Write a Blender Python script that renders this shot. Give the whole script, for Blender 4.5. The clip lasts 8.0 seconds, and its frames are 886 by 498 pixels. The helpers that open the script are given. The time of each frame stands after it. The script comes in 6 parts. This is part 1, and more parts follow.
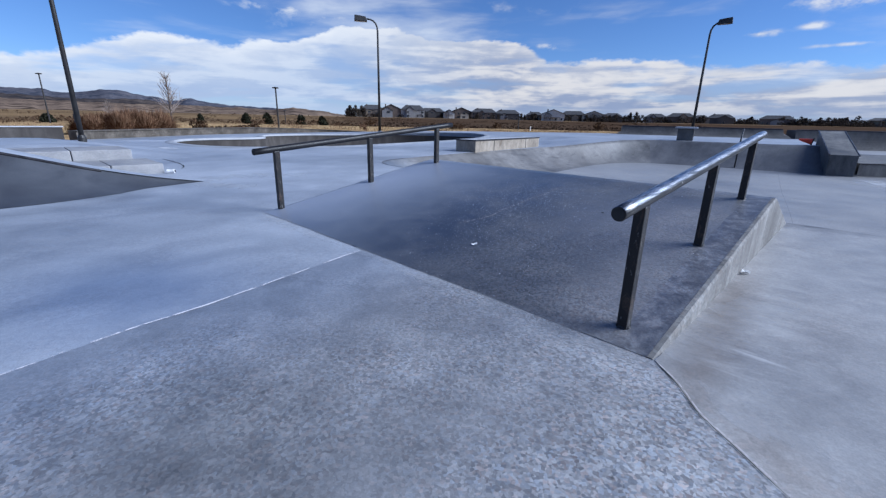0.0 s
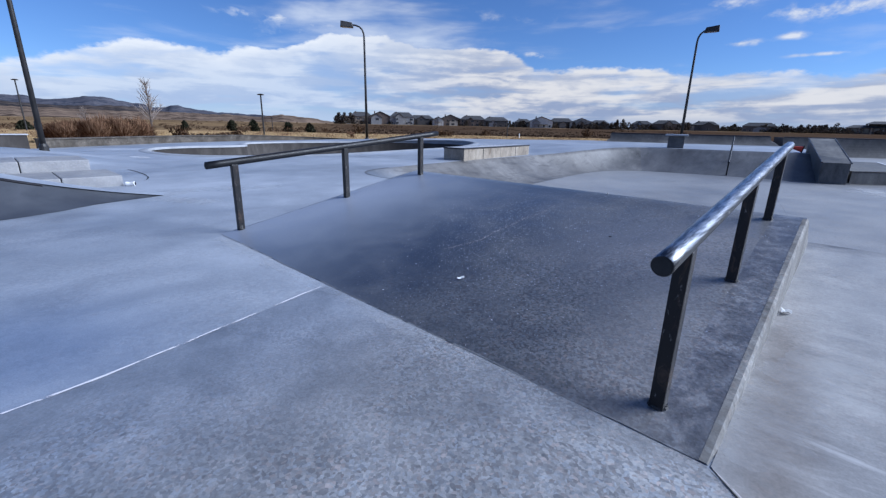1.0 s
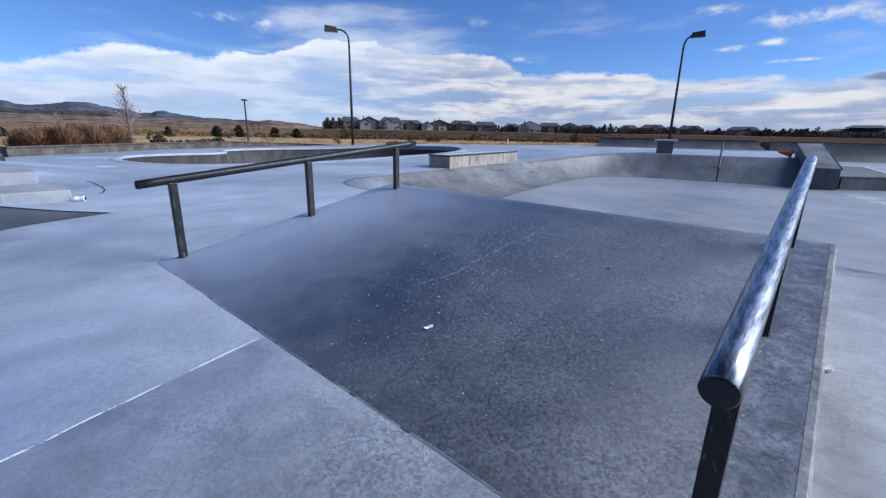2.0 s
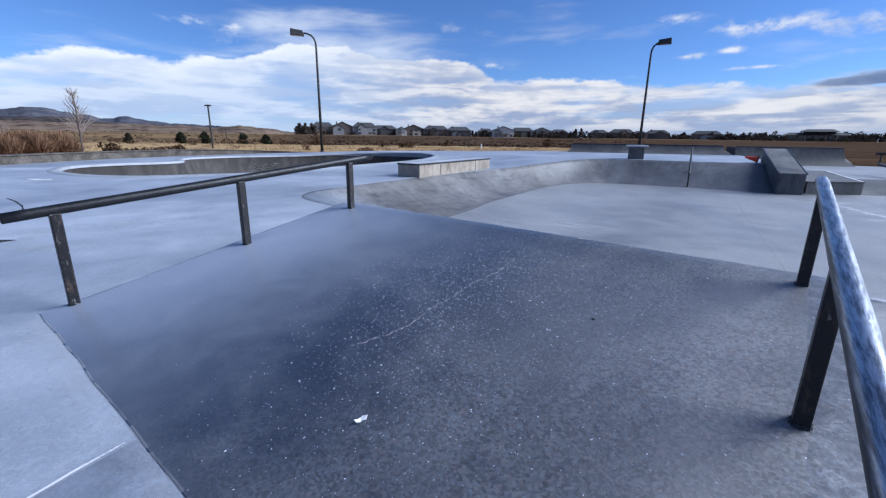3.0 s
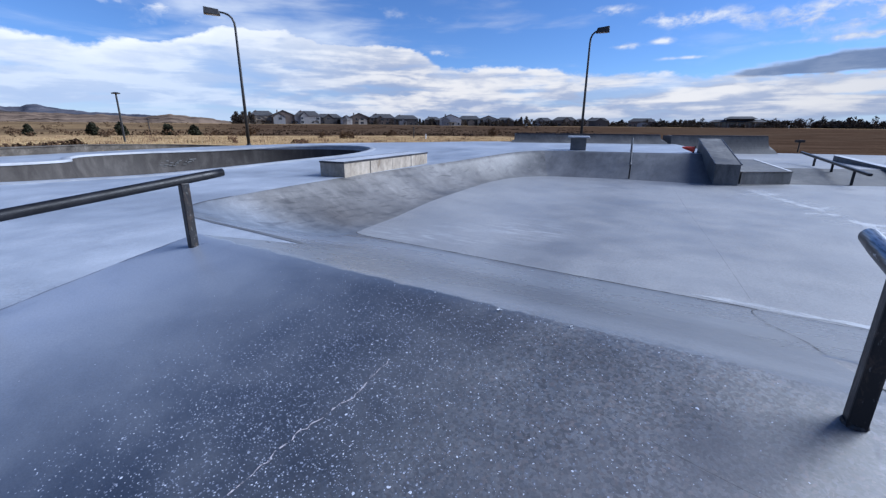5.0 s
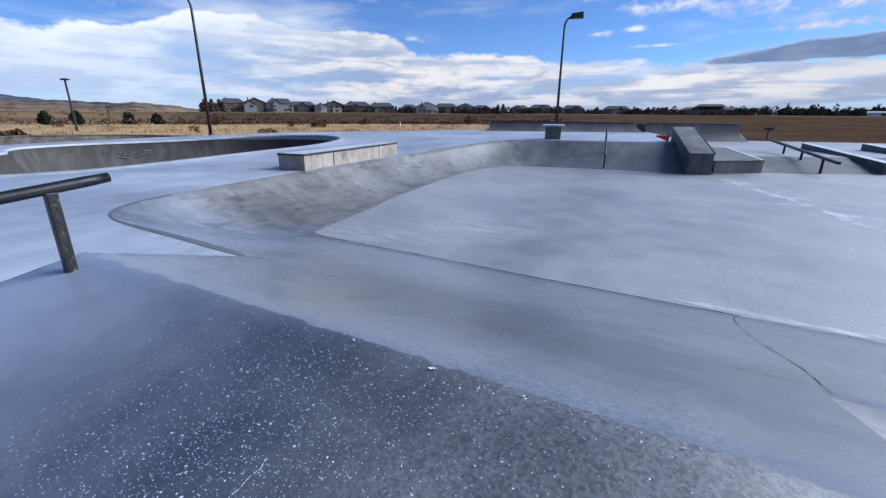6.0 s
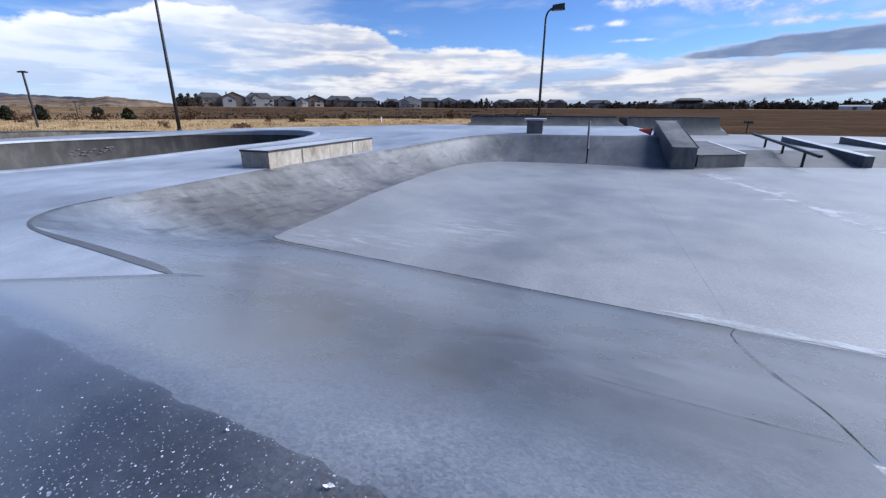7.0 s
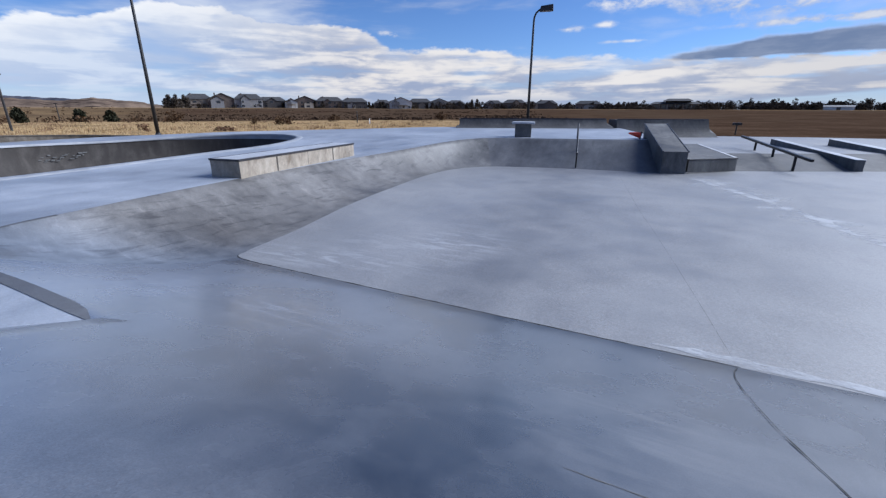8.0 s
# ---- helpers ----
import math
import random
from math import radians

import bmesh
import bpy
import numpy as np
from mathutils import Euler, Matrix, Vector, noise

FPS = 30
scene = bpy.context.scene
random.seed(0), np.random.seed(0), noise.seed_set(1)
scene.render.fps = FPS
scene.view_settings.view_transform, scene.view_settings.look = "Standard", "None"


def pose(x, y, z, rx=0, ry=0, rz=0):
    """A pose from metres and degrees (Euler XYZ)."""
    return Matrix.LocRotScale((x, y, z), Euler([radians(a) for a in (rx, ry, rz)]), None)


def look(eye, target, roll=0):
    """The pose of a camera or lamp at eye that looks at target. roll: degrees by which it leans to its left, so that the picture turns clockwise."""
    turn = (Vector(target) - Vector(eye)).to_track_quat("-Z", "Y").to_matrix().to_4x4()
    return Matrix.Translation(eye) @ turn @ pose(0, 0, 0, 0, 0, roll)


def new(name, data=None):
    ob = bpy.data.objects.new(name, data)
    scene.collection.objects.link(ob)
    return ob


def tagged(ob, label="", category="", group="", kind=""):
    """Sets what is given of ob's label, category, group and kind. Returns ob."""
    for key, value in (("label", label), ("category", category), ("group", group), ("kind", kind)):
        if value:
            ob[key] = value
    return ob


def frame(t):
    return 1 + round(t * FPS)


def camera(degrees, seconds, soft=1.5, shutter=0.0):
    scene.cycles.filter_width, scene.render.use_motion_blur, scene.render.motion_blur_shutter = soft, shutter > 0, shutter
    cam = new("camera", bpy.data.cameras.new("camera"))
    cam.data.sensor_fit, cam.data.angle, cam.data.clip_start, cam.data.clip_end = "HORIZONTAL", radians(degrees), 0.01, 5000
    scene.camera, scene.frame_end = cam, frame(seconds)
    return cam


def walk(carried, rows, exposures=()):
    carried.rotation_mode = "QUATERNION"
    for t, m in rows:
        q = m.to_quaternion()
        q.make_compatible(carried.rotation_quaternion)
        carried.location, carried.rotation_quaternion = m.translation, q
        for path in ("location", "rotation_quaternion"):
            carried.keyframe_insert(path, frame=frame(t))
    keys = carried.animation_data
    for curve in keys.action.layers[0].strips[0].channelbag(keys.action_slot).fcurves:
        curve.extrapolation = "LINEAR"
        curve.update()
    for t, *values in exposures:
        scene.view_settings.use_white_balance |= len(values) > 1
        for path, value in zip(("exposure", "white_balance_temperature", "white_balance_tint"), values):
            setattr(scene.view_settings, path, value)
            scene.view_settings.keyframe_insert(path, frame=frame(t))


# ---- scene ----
cam = camera(92.8, 8.0, 1.3)
PATH = [
    (0, (0.441, -1.673, 0.913), (-0.895, -0.306, 0.325), 1.2),
    (0.5, (0.271, -1.475, 0.922), (-1.053, -0.091, 0.346), 1.2),
    (1, (0.117, -1.263, 0.927), (-1.192, 0.143, 0.369), 1.2),
    (1.5, (-0.024, -1.047, 0.928), (-1.312, 0.384, 0.385), 1.2),
    (1.7, (-0.061, -0.959, 0.944), (-1.349, 0.472, 0.403), 1.1),
    (3, (-0.367, -0.332, 1.045), (-1.566, 1.184, 0.531), 0.8),
    (3.5, (-0.464, -0.061, 1.063), (-1.619, 1.489, 0.549), 0.7),
    (4, (-0.545, 0.247, 1.103), (-1.65, 1.828, 0.575), 0.6),
    (4.5, (-0.611, 0.537, 1.145), (-1.665, 2.147, 0.598), 0.5),
    (4.7, (-0.638, 0.658, 1.158), (-1.673, 2.278, 0.607), 0.5),
    (6, (-0.748, 1.383, 1.205), (-1.661, 3.054, 0.594), 0.4),
    (6.5, (-0.781, 1.657, 1.184), (-1.658, 3.342, 0.558), 0.4),
    (7, (-0.825, 1.919, 1.179), (-1.673, 3.615, 0.546), 0.3),
    (7.5, (-0.851, 2.174, 1.221), (-1.679, 3.881, 0.587), 0.3),
    (8, (-0.87, 2.423, 1.272), (-1.685, 4.137, 0.642), 0.2),
]
walk(cam, [(t, look(eye, target, roll)) for t, eye, target, roll in PATH], exposures=[(0.0, 1.14, 5330, 10), (4.0, 1.34, 5330, 10), (6.0, 1.37, 5430, 10), (7.0, 1.48, 5580, 10), (7.5, 1.31, 5620, 10), (8.0, 1.26, 5620, 10)])

# ---- world, sun, exposure ----
def node(nt, kind, **values):
    n = nt.nodes.new(kind)
    for key, value in values.items():
        if key in n.inputs:
            n.inputs[key].default_value = value
    return n


def mathn(nt, op, a, b=None, c=None, clamp=False):
    n = nt.nodes.new("ShaderNodeMath")
    n.operation, n.use_clamp = op, clamp
    for i, v in enumerate((a, b, c)):
        if v is None:
            continue
        if isinstance(v, (int, float)):
            n.inputs[i].default_value = v
        else:
            nt.links.new(v, n.inputs[i])
    return n.outputs[0]


def ramp(nt, fac, stops):
    n = nt.nodes.new("ShaderNodeValToRGB")
    el = n.color_ramp.elements
    while len(el) < len(stops):
        el.new(0.5)
    for e, (p, c) in zip(el, stops):
        e.position = p
        e.color = (*c, 1) if len(c) == 3 else c
    nt.links.new(fac, n.inputs[0])
    return n.outputs[0]


def mixc(nt, fac, a, b, mode="MIX"):
    n = nt.nodes.new("ShaderNodeMix")
    n.data_type, n.blend_type = "RGBA", mode
    for sock, v in ((n.inputs[0], fac), (n.inputs[6], a), (n.inputs[7], b)):
        if isinstance(v, (int, float)):
            sock.default_value = v
        elif isinstance(v, tuple):
            sock.default_value = (*v, 1)
        else:
            nt.links.new(v, sock)
    return n.outputs[2]


SUN_AZ, SUN_EL = 52.0, 31.0  # degrees clockwise from +y, and above the horizon
SUN_STRENGTH, SKY_STRENGTH = 2.6, 0.037
CLOUD_LIGHT = 0.4

# the top of the low cloud deck in degrees, by azimuth left of +y
DECK_TOP = ((115, 6.5), (88, 5.0), (82, 6.8), (78, 8.0), (73.5, 8.2), (69, 7.4), (66, 8.3), (62, 8.8), (58, 10.4), (49, 10.4), (46, 9.5), (40, 9.6), (34.5, 8.6), (32, 7.0), (20, 7.0), (15, 6.4), (5, 5.8), (-8, 5.3), (-20, 5.0), (-60, 8.0))
# broken cloud above it: azimuth, height, half widths, gain
HIGH_CLOUDS = (
    (32, 8.5, 1.5, 0.45, 1.0), (65, 11.6, 4, 0.55, 0.8), (58, 10.2, 6, 1.3, 0.7), (10.5, 8.9, 1.8, 0.35, 0.95), (6.5, 9.2, 1.2, 0.35, 0.8), (5, 11.3, 5, 0.8, 0.9), (-9, 10.4, 9, 1.5, 0.9),
    (-16, 8.2, 9, 0.35, 1.0), (4, 7.4, 3, 0.2, 0.7), (12, 12.6, 3, 0.6, 0.7), (40, 12.5, 12, 0.9, 0.35), (-25, 11, 11, 3.0, 0.8),
)


def build_world():
    world = bpy.data.worlds.new("sky")
    scene.world = world
    world.use_nodes = True
    nt = world.node_tree
    nt.nodes.clear()
    out = nt.nodes.new("ShaderNodeOutputWorld")
    bg = nt.nodes.new("ShaderNodeBackground")
    sky = nt.nodes.new("ShaderNodeTexSky")
    sky.sky_type, sky.sun_disc = "NISHITA", False
    sky.sun_elevation, sky.sun_rotation = radians(SUN_EL), radians(SUN_AZ)
    sky.altitude, sky.air_density, sky.dust_density, sky.ozone_density = 1500, 1.0, 0.3, 3.0
    co = nt.nodes.new("ShaderNodeTexCoord")
    sep = nt.nodes.new("ShaderNodeSeparateXYZ")
    nt.links.new(co.outputs["Generated"], sep.inputs[0])
    x, y, z = sep.outputs
    az = mathn(nt, "MULTIPLY", mathn(nt, "ARCTAN2", mathn(nt, "MULTIPLY", x, -1.0), y), 57.2958)
    el = mathn(nt, "MULTIPLY", mathn(nt, "ARCSINE", z), 57.2958)

    def field(lift, scale_a, scale_e, detail, seed):
        c = nt.nodes.new("ShaderNodeCombineXYZ")
        e = mathn(nt, "ADD", el, lift)
        nt.links.new(mathn(nt, "ADD", mathn(nt, "DIVIDE", az, scale_a), mathn(nt, "MULTIPLY", e, 0.03)), c.inputs[0])
        # cloud layers crowd together towards the horizon
        nt.links.new(mathn(nt, "DIVIDE", mathn(nt, "POWER", mathn(nt, "MAXIMUM", e, 0.01), 0.8), scale_e), c.inputs[1])
        c.inputs[2].default_value = seed
        n = node(nt, "ShaderNodeTexNoise", Scale=1.0, Detail=detail, Roughness=0.54, Distortion=0.3)
        nt.links.new(c.outputs[0], n.inputs["Vector"])
        return n.outputs["Fac"]

    n0 = field(0.0, 6.0, 1.3, 9.0, 2.3)
    soft = field(0.0, 11.0, 1.7, 4.0, 5.5)
    wisp = field(0.0, 11.0, 0.85, 8.0, 7.1)
    puff = field(0.0, 3.2, 0.8, 8.0, 4.4)
    curl = field(0.0, 0.9, 0.28, 7.0, 8.8)

    def gauss(v):
        return mathn(nt, "EXPONENT", mathn(nt, "MULTIPLY", v, -1.0))

    def off(v, c, w):
        d = mathn(nt, "DIVIDE", mathn(nt, "SUBTRACT", v, c), w)
        return mathn(nt, "MULTIPLY", d, d)

    def step(v, lo, hi, top=1.0):
        m = nt.nodes.new("ShaderNodeMapRange")
        m.interpolation_type = "SMOOTHSTEP"
        nt.links.new(v, m.inputs[0])
        m.inputs[1].default_value, m.inputs[2].default_value, m.inputs[4].default_value = lo, hi, top
        return m.outputs[0]

    def bank(a, e, wa, we, gain):
        return mathn(nt, "MULTIPLY", gauss(mathn(nt, "ADD", off(az, a, wa), off(el, e, we))), gain)

    def centred(v, gain):
        return mathn(nt, "MULTIPLY", mathn(nt, "SUBTRACT", v, 0.5), gain)

    prof = ramp(nt, mathn(nt, "MULTIPLY_ADD", az, -1 / 180, 0.65), [(0.65 - a / 180, (h / 14,) * 3) for a, h in DECK_TOP])
    top = mathn(nt, "ADD", mathn(nt, "MULTIPLY", prof, 14.0), mathn(nt, "ADD", centred(n0, 1.6), centred(puff, 1.3)))
    edge = mathn(nt, "ADD", mathn(nt, "SUBTRACT", top, el), centred(curl, 0.7))
    deck = step(edge, -0.15, 0.45, 0.97)
    # thin places let the blue through
    east = step(mathn(nt, "MULTIPLY", az, -1.0), -62.0, -34.0)
    thin = step(mathn(nt, "ADD", soft, centred(wisp, 0.6)), 0.3, 0.5)
    deck = mathn(nt, "MULTIPLY", deck, mathn(nt, "MULTIPLY_ADD", thin, 0.4, 0.6))
    # inside the deck: a white crown, below it soft lavender hollows, towards the east cream streaks
    crown = gauss(mathn(nt, "MULTIPLY", mathn(nt, "MAXIMUM", mathn(nt, "ADD", edge, centred(n0, 2.4)), 0.0), 0.42))
    bands = step(mathn(nt, "ADD", wisp, centred(n0, 1.0)), 0.4, 0.64)
    streaks = step(mathn(nt, "ADD", wisp, centred(puff, 0.5)), 0.42, 0.6)
    plain = mixc(nt, bands, (0.46, 0.56, 0.77), (0.66, 0.73, 0.87))
    layered = mixc(nt, mathn(nt, "MULTIPLY_ADD", streaks, 0.65, mathn(nt, "MULTIPLY", bands, 0.35)), (0.31, 0.37, 0.54), (0.88, 0.82, 0.78))
    inner = mixc(nt, east, plain, layered)
    low = step(el, 0.2, 2.4)
    inner = mixc(nt, low, mixc(nt, east, (0.56, 0.66, 0.82), (0.36, 0.43, 0.6)), inner)
    crown = mathn(nt, "MULTIPLY", crown, mathn(nt, "MULTIPLY_ADD", east, -0.3, mathn(nt, "MULTIPLY_ADD", bands, 0.25, 0.78)))
    col = mixc(nt, crown, inner, mixc(nt, east, (1.05, 1.03, 1.01), (0.92, 0.88, 0.85)))
    # broken high cloud, and thicker broken cloud overhead
    banks = 0.0
    for row in HIGH_CLOUDS:
        banks = mathn(nt, "ADD", bank(*row), banks)
    # torn into shreds by two scales of turbulence
    shred = mathn(nt, "ADD", mathn(nt, "ADD", centred(puff, 2.6), centred(curl, 1.5)), 0.75)
    high = mathn(nt, "ADD", mathn(nt, "MULTIPLY", banks, mathn(nt, "MAXIMUM", shred, 0.0)), centred(puff, 0.9))
    pos = mathn(nt, "MAXIMUM", el, 0.0)
    over = mathn(nt, "MULTIPLY", mathn(nt, "MULTIPLY", mathn(nt, "SUBTRACT", pos, 14.0), 0.03, clamp=True), mathn(nt, "MULTIPLY_ADD", east, 0.75, 0.25))
    high = mathn(nt, "ADD", high, mathn(nt, "MULTIPLY", over, 0.45))
    hfac = step(high, 0.18, 1.15, 0.9)
    hcol = ramp(nt, mathn(nt, "ADD", mathn(nt, "MULTIPLY", high, 0.5), centred(wisp, 0.5)), [(0.12, (0.46, 0.55, 0.74)), (0.6, (0.92, 0.9, 0.91))])
    # the slate-grey lens cloud
    lens = mathn(nt, "ADD", mathn(nt, "ADD", mathn(nt, "ADD", bank(-12, 6.1, 8, 0.85, 2.0), bank(-21, 6.4, 9, 1.2, 1.5)), bank(-4.5, 5.5, 4, 0.4, 1.3)), mathn(nt, "ADD", centred(wisp, 1.4), centred(puff, 1.6)))
    lfac = step(lens, 0.45, 1.3, 0.92)
    veil = step(mathn(nt, "ADD", bank(-24, 11.5, 15, 4.0, 1.0), centred(soft, 1.4)), 0.25, 1.0, 0.6)
    fac = mathn(nt, "MAXIMUM", deck, hfac)
    col = mixc(nt, mathn(nt, "MULTIPLY", hfac, mathn(nt, "SUBTRACT", 1.0, deck)), col, hcol)
    col = mixc(nt, mathn(nt, "MULTIPLY", veil, mathn(nt, "SUBTRACT", 1.0, hfac)), col, (0.6, 0.66, 0.8))
    col = mixc(nt, lfac, col, mixc(nt, streaks, (0.13, 0.18, 0.31), (0.2, 0.25, 0.38)))
    # a soft white plume over the western deck
    plume = step(mathn(nt, "ADD", mathn(nt, "ADD", bank(49, 9.0, 9, 3.4, 1.0), bank(58, 12.0, 7, 2.0, 0.5)), mathn(nt, "ADD", centred(soft, 1.6), centred(wisp, 1.6))), 0.05, 1.5, 0.8)
    col = mixc(nt, mathn(nt, "MULTIPLY", plume, mathn(nt, "SUBTRACT", 1.0, mathn(nt, "MAXIMUM", deck, hfac))), col, (0.82, 0.86, 0.93))
    fac = mathn(nt, "MAXIMUM", fac, plume)
    fac = mathn(nt, "MAXIMUM", mathn(nt, "MAXIMUM", fac, veil), lfac)
    col = mixc(nt, step(mathn(nt, "MULTIPLY", az, -1.0), -4.0, 16.0, 0.2), col, (0.2, 0.22, 0.3))
    cloud = mixc(nt, 1.0, col, (CLOUD_LIGHT * 1.06, CLOUD_LIGHT, CLOUD_LIGHT * 0.9), "MULTIPLY")
    skyc = mixc(nt, 1.0, sky.outputs[0], (SKY_STRENGTH * 0.93, SKY_STRENGTH * 1.03, SKY_STRENGTH * 1.27), "MULTIPLY")
    nt.links.new(mixc(nt, fac, skyc, cloud), bg.inputs[0])
    bg.inputs[1].default_value = 1.0
    nt.links.new(bg.outputs[0], out.inputs[0])


build_world()

sun = new("sun", bpy.data.lights.new("sun", "SUN"))
sun.data.energy, sun.data.angle, sun.data.color = SUN_STRENGTH, radians(40), (1.0, 0.97, 0.93)
sun.matrix_world = look((60 * math.sin(radians(SUN_AZ)), 60 * math.cos(radians(SUN_AZ)), 60 * math.tan(radians(SUN_EL))), (0, 0, 0))


# ---- materials ----
def material(name, rough=0.8, metal=0.0, spec=0.5):
    m = bpy.data.materials.new(name)
    m.use_nodes = True
    nt = m.node_tree
    b = nt.nodes["Principled BSDF"]
    b.inputs["Roughness"].default_value, b.inputs["Metallic"].default_value = rough, metal
    b.inputs["Specular IOR Level"].default_value = spec
    return m, nt, b


def obj_co(nt, scale=(1, 1, 1)):
    co = nt.nodes.new("ShaderNodeTexCoord")
    mp = nt.nodes.new("ShaderNodeMapping")
    mp.inputs["Scale"].default_value = scale
    nt.links.new(co.outputs["Object"], mp.inputs[0])
    return mp.outputs[0]


def noisen(nt, vec, scale, detail=4.0, rough=0.55, dist=0.0):
    n = node(nt, "ShaderNodeTexNoise", Scale=scale, Detail=detail, Roughness=rough, Distortion=dist)
    nt.links.new(vec, n.inputs["Vector"])
    return n.outputs["Fac"]


def bump(nt, b, height, strength, distance):
    n = node(nt, "ShaderNodeBump", Strength=strength, Distance=distance)
    nt.links.new(height, n.inputs["Height"])
    nt.links.new(n.outputs[0], b.inputs["Normal"])


def plan_xy(nt, v):
    sep = nt.nodes.new("ShaderNodeSeparateXYZ")
    nt.links.new(v, sep.inputs[0])
    return sep.outputs[0], sep.outputs[1]


def soft_step(nt, x, lo, hi, top=1.0):
    m = nt.nodes.new("ShaderNodeMapRange")
    m.interpolation_type = "SMOOTHSTEP"
    nt.links.new(x, m.inputs[0])
    m.inputs[1].default_value, m.inputs[2].default_value, m.inputs[4].default_value = lo, hi, top
    return m.outputs[0]


def lane(nt, v, nx, ny, c0, c1, wobble):
    """0 to 1 across a line of the plan, with a wandering edge."""
    x, y = plan_xy(nt, v)
    d = mathn(nt, "ADD", mathn(nt, "MULTIPLY", x, nx), mathn(nt, "MULTIPLY", y, ny))
    return soft_step(nt, mathn(nt, "ADD", d, wobble), c0, c1)


def smear(nt, v, wander, cx, cy, wx, wy, turn, amount):
    """A soft patch of the plan: centre, half widths, turn in degrees, strength; its edge wanders."""
    x, y = plan_xy(nt, v)
    x, y = mathn(nt, "SUBTRACT", x, cx), mathn(nt, "SUBTRACT", y, cy)
    c, s = math.cos(radians(turn)), math.sin(radians(turn))
    u = mathn(nt, "DIVIDE", mathn(nt, "ADD", mathn(nt, "MULTIPLY", x, c), mathn(nt, "MULTIPLY", y, s)), wx)
    w = mathn(nt, "DIVIDE", mathn(nt, "SUBTRACT", mathn(nt, "MULTIPLY", y, c), mathn(nt, "MULTIPLY", x, s)), wy)
    d = mathn(nt, "ADD", mathn(nt, "ADD", mathn(nt, "MULTIPLY", u, u), mathn(nt, "MULTIPLY", w, w)), wander)
    return mathn(nt, "MULTIPLY", mathn(nt, "EXPONENT", mathn(nt, "MULTIPLY", mathn(nt, "MAXIMUM", d, 0.0), -1.0)), amount)


def concrete(name, dark, mid, light, rough=0.75, big=0.45, spec=0.25, pebbles=0.25, pebble_size=62, pebble_lane=None, fade=None, smears_and_shading=(), scuffs=(), scrapes=0.0, stain=(0.1, 0.1, 0.1), stains=0.2, grit=0.3, streak=(1, 1, 1), pits=0.15, chips=None, border=None, coat=0.0):
    """Trowelled concrete: cloudy patches, aggregate showing where the paste has worn off, pits, stains and scuffs; fade
    and soft patches also paint in sheen and shade.
    """
    m, nt, b = material(name, rough, 0.0, spec)
    v, vs = obj_co(nt), obj_co(nt, streak)
    patch = noisen(nt, vs, big, 3, 0.5, 0.5)
    hand = noisen(nt, vs, big * 6, 4, 0.6, 0.3)
    fine = noisen(nt, v, 34, 3, 0.6, 0.2)
    wander = mathn(nt, "ADD", mathn(nt, "MULTIPLY", mathn(nt, "SUBTRACT", patch, 0.5), 0.7), mathn(nt, "MULTIPLY", mathn(nt, "SUBTRACT", hand, 0.5), 1.3))
    tone = mathn(nt, "ADD", mathn(nt, "MULTIPLY", patch, 0.6), mathn(nt, "MULTIPLY", hand, 0.4))
    col = ramp(nt, tone, [(0.34, dark), (0.5, mid), (0.66, light)])
    # aggregate: each grain its own grey, a few bluish or pinkish
    warp = nt.nodes.new("ShaderNodeVectorMath")
    warp.operation = "MULTIPLY_ADD"
    wn = node(nt, "ShaderNodeTexNoise", Scale=45.0, Detail=2.0)
    nt.links.new(v, wn.inputs["Vector"])
    nt.links.new(wn.outputs["Color"], warp.inputs[0])
    warp.inputs[1].default_value = (0.016,) * 3
    nt.links.new(v, warp.inputs[2])
    vo = node(nt, "ShaderNodeTexVoronoi", Scale=float(pebble_size), Randomness=1.0)
    nt.links.new(warp.outputs[0], vo.inputs["Vector"])
    rgb = nt.nodes.new("ShaderNodeSeparateColor")
    nt.links.new(vo.outputs["Color"], rgb.inputs[0])
    lum = ramp(nt, mathn(nt, "ADD", mathn(nt, "MULTIPLY", rgb.outputs[0], 0.55), mathn(nt, "MULTIPLY", fine, 0.45)), [(0.2, (0.5, 0.5, 0.52)), (0.5, (1.0, 1.0, 1.0)), (0.8, (1.5, 1.5, 1.49))])
    hue = ramp(nt, rgb.outputs[1], [(0.1, (0.92, 0.99, 1.08)), (0.4, (1, 1, 1)), (0.75, (1, 1, 1)), (0.95, (1.12, 0.98, 0.92))])
    worn = soft_step(nt, noisen(nt, v, 1.1, 4, 0.6, 0.4), 0.3, 0.66)
    worn = mathn(nt, "MULTIPLY_ADD", worn, 0.75, 0.25)
    if pebble_lane:
        worn = mathn(nt, "MULTIPLY", worn, mathn(nt, "MULTIPLY_ADD", lane(nt, v, *pebble_lane, mathn(nt, "MULTIPLY", wander, 0.25)), 0.92, 0.08))
    col = mixc(nt, mathn(nt, "MULTIPLY", worn, pebbles), col, mixc(nt, 1.0, col, mixc(nt, 1.0, lum, hue, "MULTIPLY"), "MULTIPLY"))
    grain = ramp(nt, noisen(nt, v, 150, 2, 0.6), [(0.3, (0.88,) * 3), (0.7, (1.12,) * 3)])
    col = mixc(nt, 1.0, col, grain, "MULTIPLY")
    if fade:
        # one side is tinted paler or bluer, a sky sheen painted into the colour
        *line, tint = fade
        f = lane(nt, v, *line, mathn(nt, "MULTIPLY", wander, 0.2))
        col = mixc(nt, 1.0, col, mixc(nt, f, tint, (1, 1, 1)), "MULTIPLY")
